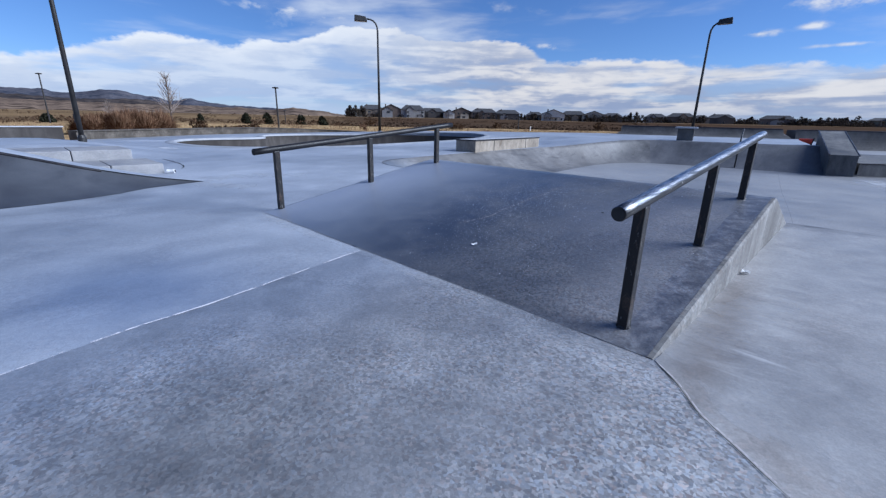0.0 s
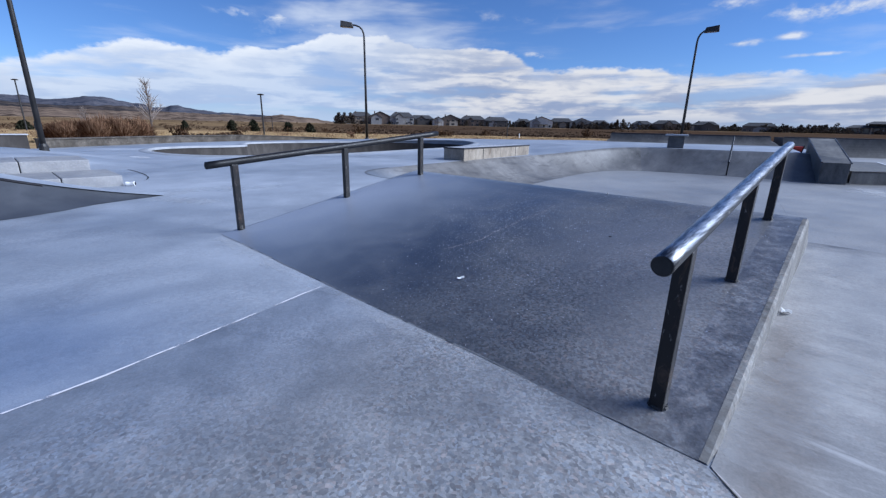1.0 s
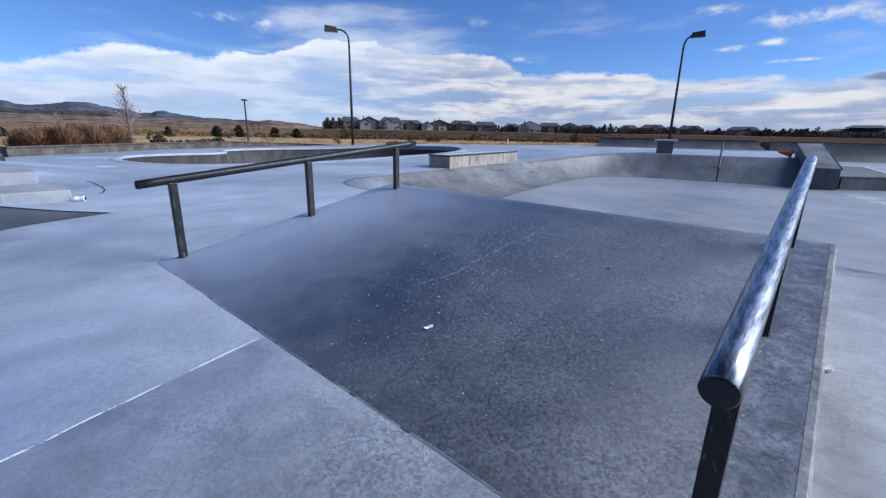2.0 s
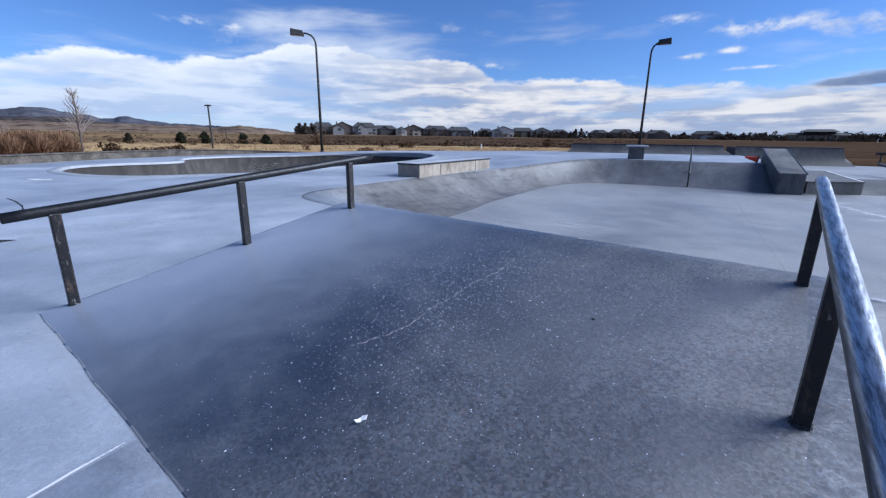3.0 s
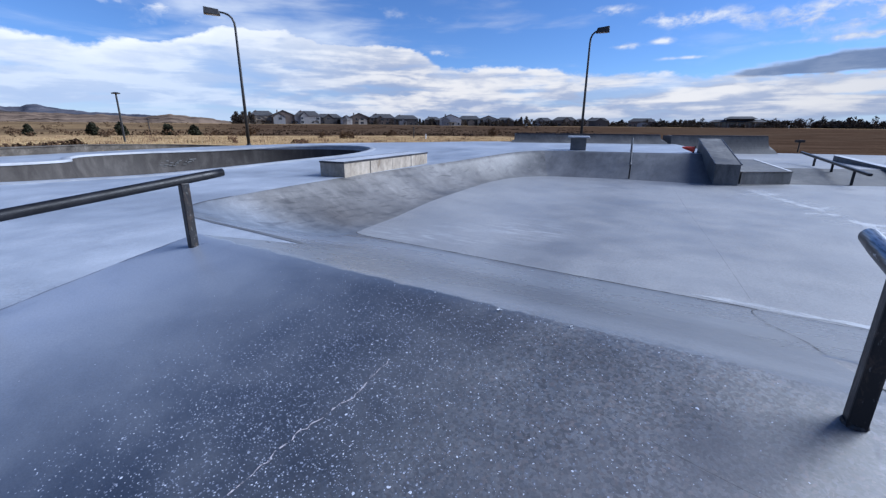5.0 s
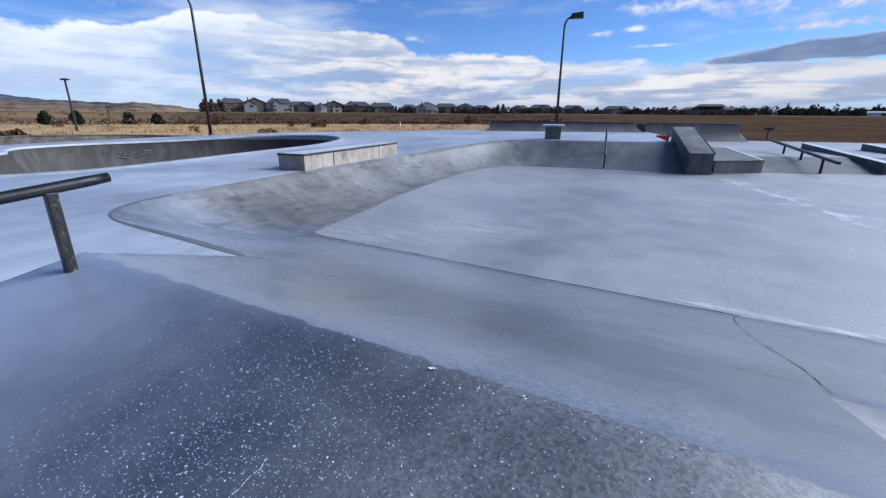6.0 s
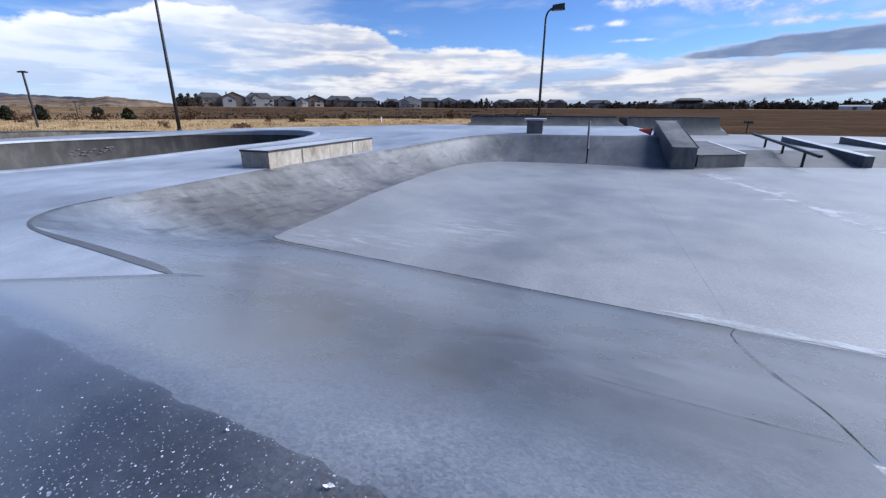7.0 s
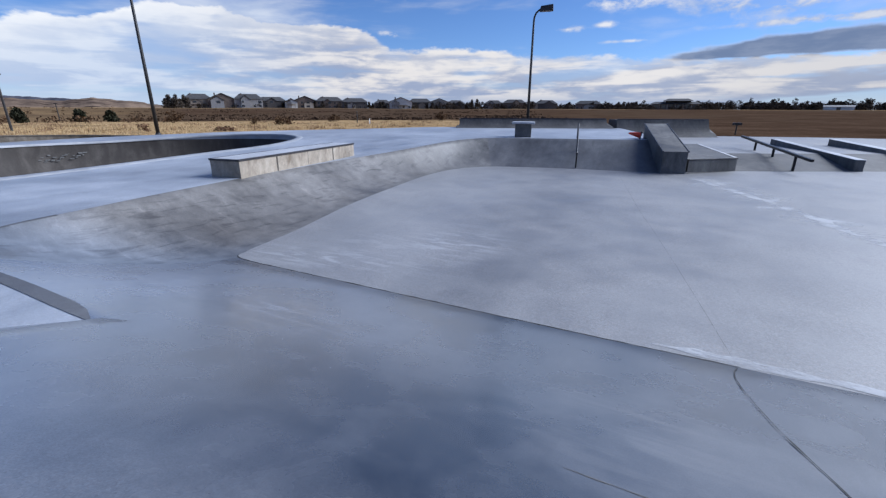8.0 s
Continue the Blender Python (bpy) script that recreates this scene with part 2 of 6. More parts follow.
    if pits:
        vp = node(nt, "ShaderNodeTexVoronoi", Scale=26.0, Randomness=1.0)
        nt.links.new(warp.outputs[0], vp.inputs["Vector"])
        pr = nt.nodes.new("ShaderNodeSeparateColor")
        nt.links.new(vp.outputs["Color"], pr.inputs[0])
        hole = mathn(nt, "MULTIPLY", mathn(nt, "GREATER_THAN", pr.outputs[0], 0.86), mathn(nt, "SUBTRACT", 1.0, soft_step(nt, vp.outputs["Distance"], 0.08, 0.3)))
        col = mixc(nt, mathn(nt, "MULTIPLY", mathn(nt, "MULTIPLY", hole, worn), pits * 2.2, clamp=True), col, tuple(c * 0.35 for c in dark))
    st = soft_step(nt, noisen(nt, vs, big * 2.3, 4, 0.55, 0.4), 0.52, 0.8)
    col = mixc(nt, mathn(nt, "MULTIPLY", st, stains), col, stain)
    if scrapes:
        # long faint wheel and board marks
        sc = noisen(nt, obj_co(nt, (5.0, 0.9, 2.0)), 1.6, 5, 0.65, 0.5)
        col = mixc(nt, mathn(nt, "MULTIPLY", soft_step(nt, sc, 0.52, 0.68), scrapes), col, mixc(nt, 1.0, col, (0.5, 0.5, 0.52), "MULTIPLY"))
        sp = noisen(nt, obj_co(nt, (1.0, 4.0, 2.0)), 1.9, 5, 0.65, 0.7)
        col = mixc(nt, mathn(nt, "MULTIPLY", soft_step(nt, sp, 0.55, 0.72), scrapes * 0.8), col, mixc(nt, 1.0, col, (1.4, 1.36, 1.34), "MULTIPLY"))
    # soft patches of stain and tone, some of them sheen or shade painted in
    for *place, tint in smears_and_shading:
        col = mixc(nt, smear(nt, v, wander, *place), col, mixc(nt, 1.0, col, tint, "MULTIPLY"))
    if scuffs:
        torn = soft_step(nt, noisen(nt, obj_co(nt, (0.7, 3.2, 1.0)), 2.6, 6, 0.68, 0.6), 0.44, 0.66)
        for *place, tint in scuffs:
            col = mixc(nt, mathn(nt, "MULTIPLY", smear(nt, v, wander, *place), torn), col, tint)
    if border:
        # the formed border strip beside the wall, blotched dark and pale
        x, y = plan_xy(nt, v)
        rim = mathn(nt, "MULTIPLY", mathn(nt, "ADD", mathn(nt, "ADD", x, mathn(nt, "MULTIPLY", hand, 0.02)), border), 200.0, clamp=True)
        blotch = ramp(nt, noisen(nt, v, 10, 5, 0.65, 0.5), [(0.38, (0.42, 0.44, 0.52)), (0.5, (0.75, 0.78, 0.86)), (0.64, (1.4, 1.42, 1.46))])
        col = mixc(nt, mathn(nt, "MULTIPLY", rim, 0.9), col, mixc(nt, 1.0, col, blotch, "MULTIPLY"))
    if chips:
        # pale chips of stone ground flush: how many, and the patches where they show
        many, places = chips
        zone = 0.0
        for place in places:
            zone = mathn(nt, "ADD", smear(nt, v, wander, *place), zone)
        for size, share, seed in ((135.0, 1.0, 0.0), (80.0, 0.22, 3.7)):
            vc = node(nt, "ShaderNodeTexVoronoi", Scale=size, Randomness=1.0)
            vc.voronoi_dimensions = "2D"
            shift = nt.nodes.new("ShaderNodeVectorMath")
            nt.links.new(warp.outputs[0], shift.inputs[0])
            shift.inputs[1].default_value = (seed, seed * 1.7, 0)
            nt.links.new(shift.outputs[0], vc.inputs["Vector"])
            cr = nt.nodes.new("ShaderNodeSeparateColor")
            nt.links.new(vc.outputs["Color"], cr.inputs[0])
            there = mathn(nt, "LESS_THAN", cr.outputs[0], mathn(nt, "MULTIPLY", zone, many * share))
            disc = mathn(nt, "LESS_THAN", vc.outputs["Distance"], mathn(nt, "MULTIPLY_ADD", cr.outputs[1], 0.22, 0.12))
            pale = ramp(nt, cr.outputs[2], [(0.0, (0.15, 0.16, 0.2)), (0.6, (0.3, 0.32, 0.39)), (1.0, (0.68, 0.7, 0.76))])
            col = mixc(nt, mathn(nt, "MULTIPLY", there, disc), col, pale)
    b.inputs["Coat Weight"].default_value, b.inputs["Coat Roughness"].default_value = coat, 0.22
    nt.links.new(col, b.inputs["Base Color"])
    rv = mathn(nt, "MULTIPLY_ADD", mathn(nt, "SUBTRACT", tone, 0.5), 0.7, rough)
    rv = mathn(nt, "ADD", rv, mathn(nt, "MULTIPLY", worn, 0.1))
    nt.links.new(rv, b.inputs["Roughness"])
    h = mathn(nt, "ADD", mathn(nt, "MULTIPLY", mathn(nt, "MULTIPLY", lum, worn), 0.9), mathn(nt, "MULTIPLY", noisen(nt, v, 60, 2, 0.5), 0.12))
    bump(nt, b, h, grit, 0.003)
    return m


WHITE_DUST = (0.5, 0.51, 0.53)
M_DECK = concrete("deck_concrete", (0.19, 0.205, 0.235), (0.285, 0.307, 0.348), (0.4, 0.425, 0.47), 0.45, 0.35, 0.5, pebbles=0.22, pits=0.05, stains=0.06, streak=(1, 0.7, 1),
    # first patch is the sky's blue reflection painted into the colour
    smears_and_shading=((-2.2, -1.35, 0.7, 0.55, 20, 0.95, (0.66, 0.74, 0.9)), (-2.6, 0.3, 0.5, 0.5, 0, 0.3, (1.1, 1.12, 1.16))))
# fade paints the blue sky sheen into the side by the joint
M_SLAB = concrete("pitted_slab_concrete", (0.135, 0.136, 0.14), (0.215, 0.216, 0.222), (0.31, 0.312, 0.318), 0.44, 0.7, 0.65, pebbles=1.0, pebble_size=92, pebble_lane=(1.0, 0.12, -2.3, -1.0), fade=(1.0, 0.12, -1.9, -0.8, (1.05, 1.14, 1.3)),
    smears_and_shading=((-0.85, -1.4, 0.45, 0.3, 20, 0.75, (0.66, 0.67, 0.67)), (-1.45, -0.8, 0.4, 0.4, 25, 0.35, (1.15, 1.17, 1.2)), (-0.3, -0.14, 0.55, 0.09, -2, 0.8, (1.45, 1.45, 1.43)), (0.15, -0.45, 0.3, 0.2, -35, 0.5, (1.25, 1.22, 1.17))), grit=0.7, stains=0.15, pits=0.35)
M_SIDE = concrete("warm_deck_concrete", (0.22, 0.215, 0.21), (0.3, 0.295, 0.29), (0.4, 0.394, 0.388), 0.46, 0.8, 0.5, pebbles=0.25, pits=0.12, stains=0.2,
    smears_and_shading=((0.12, 0.6, 0.1, 1.0, 4, 0.85, (0.62, 0.55, 0.49)), (0.45, 0.9, 0.3, 0.45, 0, 0.4, (0.8, 0.76, 0.72)), (0.1, 3.7, 0.8, 0.3, 0, 1.0, (0.36, 0.36, 0.38)), (0.45, -0.3, 0.2, 0.1, -40, 0.6, (0.8, 0.72, 0.65))),
    scuffs=((0.28, 0.28, 0.16, 0.2, 0, 0.6, (0.55, 0.54, 0.53)), (0.3, 0.7, 0.12, 0.3, 0, 0.45, (0.5, 0.49, 0.47)), (0.25, 1.25, 0.1, 0.3, 0, 0.4, (0.5, 0.49, 0.47))))
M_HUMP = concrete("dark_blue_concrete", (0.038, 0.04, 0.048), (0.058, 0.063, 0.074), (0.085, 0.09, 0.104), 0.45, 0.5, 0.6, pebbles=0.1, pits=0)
M_PALE = concrete("bleached_concrete", (0.5, 0.5, 0.5), (0.62, 0.62, 0.62), (0.74, 0.74, 0.74), 0.6, 1.5, pebbles=0.1, stains=0.15)
M_LEDGE = concrete("stained_ledge_concrete", (0.06, 0.06, 0.06), (0.115, 0.114, 0.112), (0.19, 0.186, 0.18), 0.6, 1.1, 0.3, stain=(0.04, 0.036, 0.032), stains=0.5, streak=(1, 1, 0.35), scrapes=0.35)
M_BOWL = concrete("bowl_concrete", (0.21, 0.21, 0.215), (0.25, 0.25, 0.254), (0.292, 0.291, 0.294), 0.5, 0.3, 0.5, pebbles=0.3, pebble_size=70, stains=0.1, pits=0.05, scrapes=0.1,
    smears_and_shading=((-2.6, 11.0, 0.9, 6.0, 5, 0.75, (0.68, 0.69, 0.72)), (-2.6, 16.7, 2.6, 0.9, 8, 0.8, (0.5, 0.51, 0.55)), (-2.2, 6.9, 1.0, 0.8, 0, 0.4, (0.82, 0.82, 0.83)), (0.6, 8.0, 1.2, 2.5, 0, 0.4, (0.82, 0.81, 0.8)), (-4.2, 9.5, 0.7, 4.0, 8, 0.4, (1.2, 1.2, 1.22))),
    scuffs=((-4.6, 6.5, 1.2, 0.3, 10, 0.5, WHITE_DUST), (-3.2, 8.0, 0.5, 0.7, 20, 0.5, WHITE_DUST), (-4.0, 7.5, 0.8, 0.5, 20, 0.3, WHITE_DUST)))
# fade paints reflected sky blue into the left side
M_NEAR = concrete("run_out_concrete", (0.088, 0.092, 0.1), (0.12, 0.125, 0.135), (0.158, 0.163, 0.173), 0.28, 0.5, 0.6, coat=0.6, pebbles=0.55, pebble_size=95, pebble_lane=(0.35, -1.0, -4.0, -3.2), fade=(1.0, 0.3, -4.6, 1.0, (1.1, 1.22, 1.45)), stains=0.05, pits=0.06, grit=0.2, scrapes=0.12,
    # the patch at y 5.9 paints shade along the bank's foot
    smears_and_shading=((-1.8, 3.75, 1.6, 0.6, -8, 1.0, (0.36, 0.37, 0.4)), (-1.6, 3.2, 1.1, 0.3, -6, 0.6, (0.6, 0.6, 0.62)), (-1.5, 5.9, 12.0, 0.16, 0, 1.0, (0.3, 0.31, 0.34)), (0.3, 4.3, 0.5, 0.6, 0, 0.5, (1.2, 1.17, 1.12)), (-1.0, 2.75, 2.2, 0.3, 0, 0.6, (1.35, 1.33, 1.3)), (-5.0, 4.2, 1.2, 0.7, 0, 0.5, (1.3, 1.35, 1.45))),
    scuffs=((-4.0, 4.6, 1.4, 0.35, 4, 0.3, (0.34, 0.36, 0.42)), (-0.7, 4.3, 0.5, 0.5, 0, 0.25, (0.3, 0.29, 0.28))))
M_BANK = concrete("bank_concrete", (0.09, 0.087, 0.085), (0.15, 0.145, 0.14), (0.215, 0.209, 0.203), 0.5, 0.7, 0.4, stain=(0.07, 0.062, 0.055), stains=0.45, streak=(0.8, 1, 0.8), scrapes=0.75, pits=0.1, pebbles=0.2,
    # fade paints reflected sky blue; the far patch darkens towards the shaded bank
    smears_and_shading=((-6.4, 6.6, 0.7, 0.7, 0, 0.35, (0.75, 0.72, 0.7)), (-6.9, 16.8, 1.5, 1.8, 0, 0.8, (0.62, 0.645, 0.7))), fade=(-0.68, 0.73, 7.7, 9.3, (1.05, 1.22, 1.5)))
# fade paints the bluish grazing sheen on the ramp's left
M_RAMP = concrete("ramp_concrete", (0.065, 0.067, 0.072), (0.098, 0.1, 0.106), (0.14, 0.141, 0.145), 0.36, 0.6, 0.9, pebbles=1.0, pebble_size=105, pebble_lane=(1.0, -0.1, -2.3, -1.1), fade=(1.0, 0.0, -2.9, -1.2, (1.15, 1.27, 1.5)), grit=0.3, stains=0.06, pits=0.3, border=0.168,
    # the left margin's patch brightens the colour against the slope's shade
    smears_and_shading=((-1.75, 0.5, 0.6, 0.8, 12, 0.95, (0.4, 0.45, 0.57)), (-1.75, 1.45, 0.55, 0.9, 8, 0.85, (0.46, 0.5, 0.58)), (-1.2, 2.3, 1.0, 0.14, -4, 0.6, (0.6, 0.6, 0.62)), (-0.4, 2.0, 0.35, 0.6, 0, 0.7, (1.45, 1.39, 1.33)), (-0.26, 0.35, 0.26, 0.6, 0, 0.95, (2.0, 1.9, 1.8)), (-1.0, 0.3, 0.45, 0.3, 0, 0.6, (0.65, 0.66, 0.7)), (-0.7, 1.45, 0.48, 0.6, 0, 0.85, (1.8, 1.72, 1.66)), (-3.65, 1.3, 0.75, 2.2, 0, 1.0, (2.35, 2.25, 2.15)), (-0.9, 0.05, 0.9, 0.07, 0, 0.5, (0.6, 0.6, 0.6))),
    chips=(0.4, ((-1.75, 1.6, 0.5, 0.6, 8, 1.0), (-1.6, 2.2, 0.6, 0.3, 0, 0.25), (-1.5, 0.9, 0.5, 0.6, 0, 0.2), (-1.1, 1.6, 0.7, 0.9, 0, 0.15))))
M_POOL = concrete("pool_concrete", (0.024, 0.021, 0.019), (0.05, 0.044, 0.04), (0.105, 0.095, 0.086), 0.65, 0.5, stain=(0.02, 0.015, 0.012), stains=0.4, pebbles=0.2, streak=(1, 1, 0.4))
# darker than the side bank: the turned-away face's shade is put into it
M_FARBANK = concrete("blue_grey_bank", (0.06, 0.062, 0.069), (0.098, 0.101, 0.11), (0.14, 0.144, 0.153), 0.5, 0.6, 0.4, stain=(0.05, 0.05, 0.05), stains=0.35, streak=(1.6, 1, 0.5), scrapes=0.3, smears_and_shading=((-5.6, 17.3, 1.2, 1.2, 0, 0.6, (1.25, 1.2, 1.15)), (-1.5, 18.2, 1.2, 1.5, 0, 0.4, (0.7, 0.71, 0.75))))
M_TAN = concrete("tan_concrete", (0.17, 0.145, 0.115), (0.29, 0.25, 0.2), (0.4, 0.36, 0.3), 0.75, 1.6, stain=(0.1, 0.07, 0.045), stains=0.8, streak=(0.9, 0.9, 0.5), pebbles=0.3)
M_BLOCK = concrete("pale_step_concrete", (0.2, 0.2, 0.21), (0.26, 0.26, 0.268), (0.33, 0.327, 0.325), 0.6, 1.2, 0.4, stain=(0.2, 0.18, 0.16), stains=0.3, pebbles=0.2)
M_WALL = concrete("chipped_concrete", (0.1, 0.096, 0.09), (0.19, 0.184, 0.175), (0.3, 0.293, 0.28), 0.7, 2.2, stain=(0.07, 0.055, 0.045), stains=0.6, streak=(1, 1, 0.3), pebbles=0.5, pits=0.3)
M_RIM = concrete("rim_concrete", (0.36, 0.37, 0.39), (0.45, 0.46, 0.48), (0.54, 0.55, 0.57), 0.5, 0.8, 0.5, pebbles=0.15)
M_COPING = concrete("coping_concrete", (0.26, 0.268, 0.285), (0.33, 0.34, 0.36), (0.4, 0.41, 0.43), 0.5, 0.8, 0.4, pebbles=0.2, stains=0.3)
M_BACK = concrete("dark_worn_concrete", (0.045, 0.045, 0.048), (0.076, 0.075, 0.077), (0.118, 0.115, 0.113), 0.62, 1.0, 0.25, stain=(0.04, 0.036, 0.032), stains=0.4, streak=(1, 1, 0.4), scrapes=0.3)
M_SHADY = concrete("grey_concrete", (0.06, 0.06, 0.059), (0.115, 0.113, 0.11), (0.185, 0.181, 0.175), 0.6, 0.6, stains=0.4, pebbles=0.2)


def flat(name, colour, rough=0.6, metal=0.0, var=0.35, scale=6.0, grit=0.15):
    m, nt, b = material(name, rough, metal)
    v = obj_co(nt)
    f = noisen(nt, v, scale, 6, 0.6, 0.4)
    lo = tuple(c * (1 - var) for c in colour)
    hi = tuple(min(1.0, c * (1 + var)) for c in colour)
    nt.links.new(ramp(nt, f, [(0.35, lo), (0.65, hi)]), b.inputs["Base Color"])
    nt.links.new(ramp(nt, noisen(nt, v, scale * 3, 4), [(0.3, (max(0.05, rough - 0.12),) * 3), (0.7, (min(1, rough + 0.12),) * 3)]), b.inputs["Roughness"])
    bump(nt, b, noisen(nt, v, scale * 8, 4), grit, 0.003)
    return m


def worn_steel():
    """Black painted pipe, the paint ground off to bright metal along its upper side."""
    m, nt, b = material("worn_rail_steel", 0.35, 1.0)
    v = obj_co(nt, (1, 0.06, 1))
    geo = nt.nodes.new("ShaderNodeNewGeometry")
    sep = nt.nodes.new("ShaderNodeSeparateXYZ")
    nt.links.new(geo.outputs["Normal"], sep.inputs[0])
    wear = mathn(nt, "ADD", sep.outputs[2], mathn(nt, "MULTIPLY", mathn(nt, "SUBTRACT", noisen(nt, v, 60, 6, 0.7), 0.5), 1.3))
    f = ramp(nt, wear, [(0.25, (0, 0, 0)), (0.6, (1, 1, 1))])
    # scratches run along the pipe, here bright steel, there dull
    lines = noisen(nt, obj_co(nt, (1, 0.02, 1)), 110, 5, 0.75)
    steel = mixc(nt, soft_step(nt, lines, 0.36, 0.64), (0.1, 0.107, 0.125), (0.42, 0.44, 0.48))
    chip = soft_step(nt, noisen(nt, obj_co(nt, (1, 0.25, 1)), 45, 4, 0.7, 0.4), 0.66, 0.7)
    col = mixc(nt, mathn(nt, "MULTIPLY", chip, 0.8), mixc(nt, f, (0.012, 0.012, 0.014), steel), (0.55, 0.55, 0.56))
    nt.links.new(col, b.inputs["Base Color"])
    nt.links.new(mathn(nt, "MULTIPLY_ADD", f, 0.8, 0.15), b.inputs["Metallic"])
    nt.links.new(mathn(nt, "MULTIPLY_ADD", noisen(nt, v, 40, 4), 0.3, 0.2), b.inputs["Roughness"])
    return m


M_RAIL = worn_steel()
M_BLACK = flat("black_painted_steel", (0.011, 0.011, 0.013), 0.42, 0.0, 0.4, 12, 0.02)
M_BLACK.node_tree.nodes["Principled BSDF"].inputs["Specular IOR Level"].default_value = 0.3


def post_paint():
    """Black paint, scuffed through to brown rust and bare steel in small patches."""
    m, nt, b = material("scuffed_black_steel", 0.42, 0.0, 0.35)
    v = obj_co(nt, (1, 1, 0.45))
    rust = soft_step(nt, noisen(nt, v, 22, 5, 0.7, 0.6), 0.5, 0.66)
    bare = soft_step(nt, noisen(nt, v, 55, 4, 0.7, 0.4), 0.6, 0.72)
    col = mixc(nt, mathn(nt, "MULTIPLY", rust, 0.8), (0.009, 0.009, 0.011), (0.055, 0.036, 0.027))
    col = mixc(nt, mathn(nt, "MULTIPLY", bare, 0.7), col, (0.22, 0.21, 0.2))
    nt.links.new(col, b.inputs["Base Color"])
    nt.links.new(mathn(nt, "MULTIPLY_ADD", noisen(nt, v, 30, 4), 0.4, 0.22), b.inputs["Roughness"])
    bump(nt, b, rust, 0.25, 0.002)
    return m


M_POST = post_paint()
M_POLE = flat("bronze_pole_paint", (0.03, 0.028, 0.027), 0.45, 0.2, 0.3, 4)
M_LENS = flat("lamp_glass", (0.35, 0.36, 0.38), 0.2, 0.0, 0.1, 4)
M_EDGE = flat("dark_edge_steel", (0.03, 0.028, 0.032), 0.4, 0.4, 0.5, 10)
M_JOINT_D = flat("dark_joint", (0.02, 0.02, 0.02), 0.9, 0, 0.3, 20)
M_ORANGE = flat("orange_plastic", (0.72, 0.06, 0.025), 0.45, 0, 0.15, 5)
M_RUBBER = flat("black_rubber", (0.02, 0.02, 0.02), 0.8, 0, 0.3, 8)
M_WHITE = flat("white_paper", (0.75, 0.75, 0.74), 0.7, 0, 0.08, 9)
M_STONE = concrete("seat_wall_stone", (0.045, 0.038, 0.032), (0.09, 0.078, 0.064), (0.16, 0.14, 0.118), 0.85, 2.6, stains=0.4, pebbles=0.5)


# ---- mesh helpers ----
def part(name, bm, mat, parent=None, label="", smooth=False):
    """Links a bmesh as one mesh object under a thing or a part."""
    me = bpy.data.meshes.new(name)
    bm.normal_update()
    bm.to_mesh(me)
    bm.free()
    for m in mat if isinstance(mat, (list, tuple)) else [mat]:
        me.materials.append(m)
    if smooth:
        for p in me.polygons:
            p.use_smooth = True
    ob = new(name, me)
    if parent:
        ob.parent = parent
    if label:
        tagged(ob, label)
    return ob


def thing(name, label, category, m=None, group="", kind=""):
    e = new(name)
    e.empty_display_size = 0.2
    if m is not None:
        e.matrix_world = m
    return tagged(e, label, category, group, kind)


def box(bm, x0, x1, y0, y1, z0, z1, m=None, bevel=0.0, seg=2):
    vs = [bm.verts.new((x, y, z)) for z in (z0, z1) for x, y in ((x0, y0), (x1, y0), (x1, y1), (x0, y1))]
    fs = [bm.faces.new([vs[i] for i in f]) for f in ((3, 2, 1, 0), (4, 5, 6, 7), (0, 1, 5, 4), (1, 2, 6, 5), (2, 3, 7, 6), (3, 0, 4, 7))]
    if m is not None:
        bmesh.ops.transform(bm, matrix=m, verts=vs)
    if bevel:
        bmesh.ops.bevel(bm, geom=list({e for f in fs for e in f.edges}), offset=bevel, segments=seg, affect="EDGES", profile=0.6)


def prism(bm, base, top, bevel=0.0):
    """A solid between two rings of as many points."""
    a, b = [bm.verts.new(p) for p in base], [bm.verts.new(p) for p in top]
    fs = [bm.faces.new(a[::-1]), bm.faces.new(b)]
    for i in range(len(a)):
        j = (i + 1) % len(a)
        fs.append(bm.faces.new((a[i], a[j], b[j], b[i])))
    if bevel:
        bmesh.ops.bevel(bm, geom=list({e for f in fs for e in f.edges}), offset=bevel, segments=2, affect="EDGES", profile=0.6)


def tube(bm, pts, radius, n=12, caps=True):
    """A pipe along points; radius: one number or one for each point."""
    pts = [Vector(p) for p in pts]
    rad = radius if isinstance(radius, (list, tuple)) else [radius] * len(pts)
    rings, side = [], None
    for i, p in enumerate(pts):
        d = (pts[min(i + 1, len(pts) - 1)] - pts[max(i - 1, 0)]).normalized()
        if side is None:
            side = d.cross(Vector((0, 0, 1)) if abs(d.z) < 0.95 else Vector((0, 1, 0))).normalized()
        side = (side - d * side.dot(d)).normalized()
        other = d.cross(side)
        rings.append([bm.verts.new(p + rad[i] * (math.cos(a) * side + math.sin(a) * other)) for a in [2 * math.pi * k / n for k in range(n)]])
    for a, b in zip(rings, rings[1:]):
        for k in range(n):
            bm.faces.new((a[k], a[(k + 1) % n], b[(k + 1) % n], b[k]))
    if caps:
        bm.faces.new(rings[0][::-1])
        bm.faces.new(rings[-1])


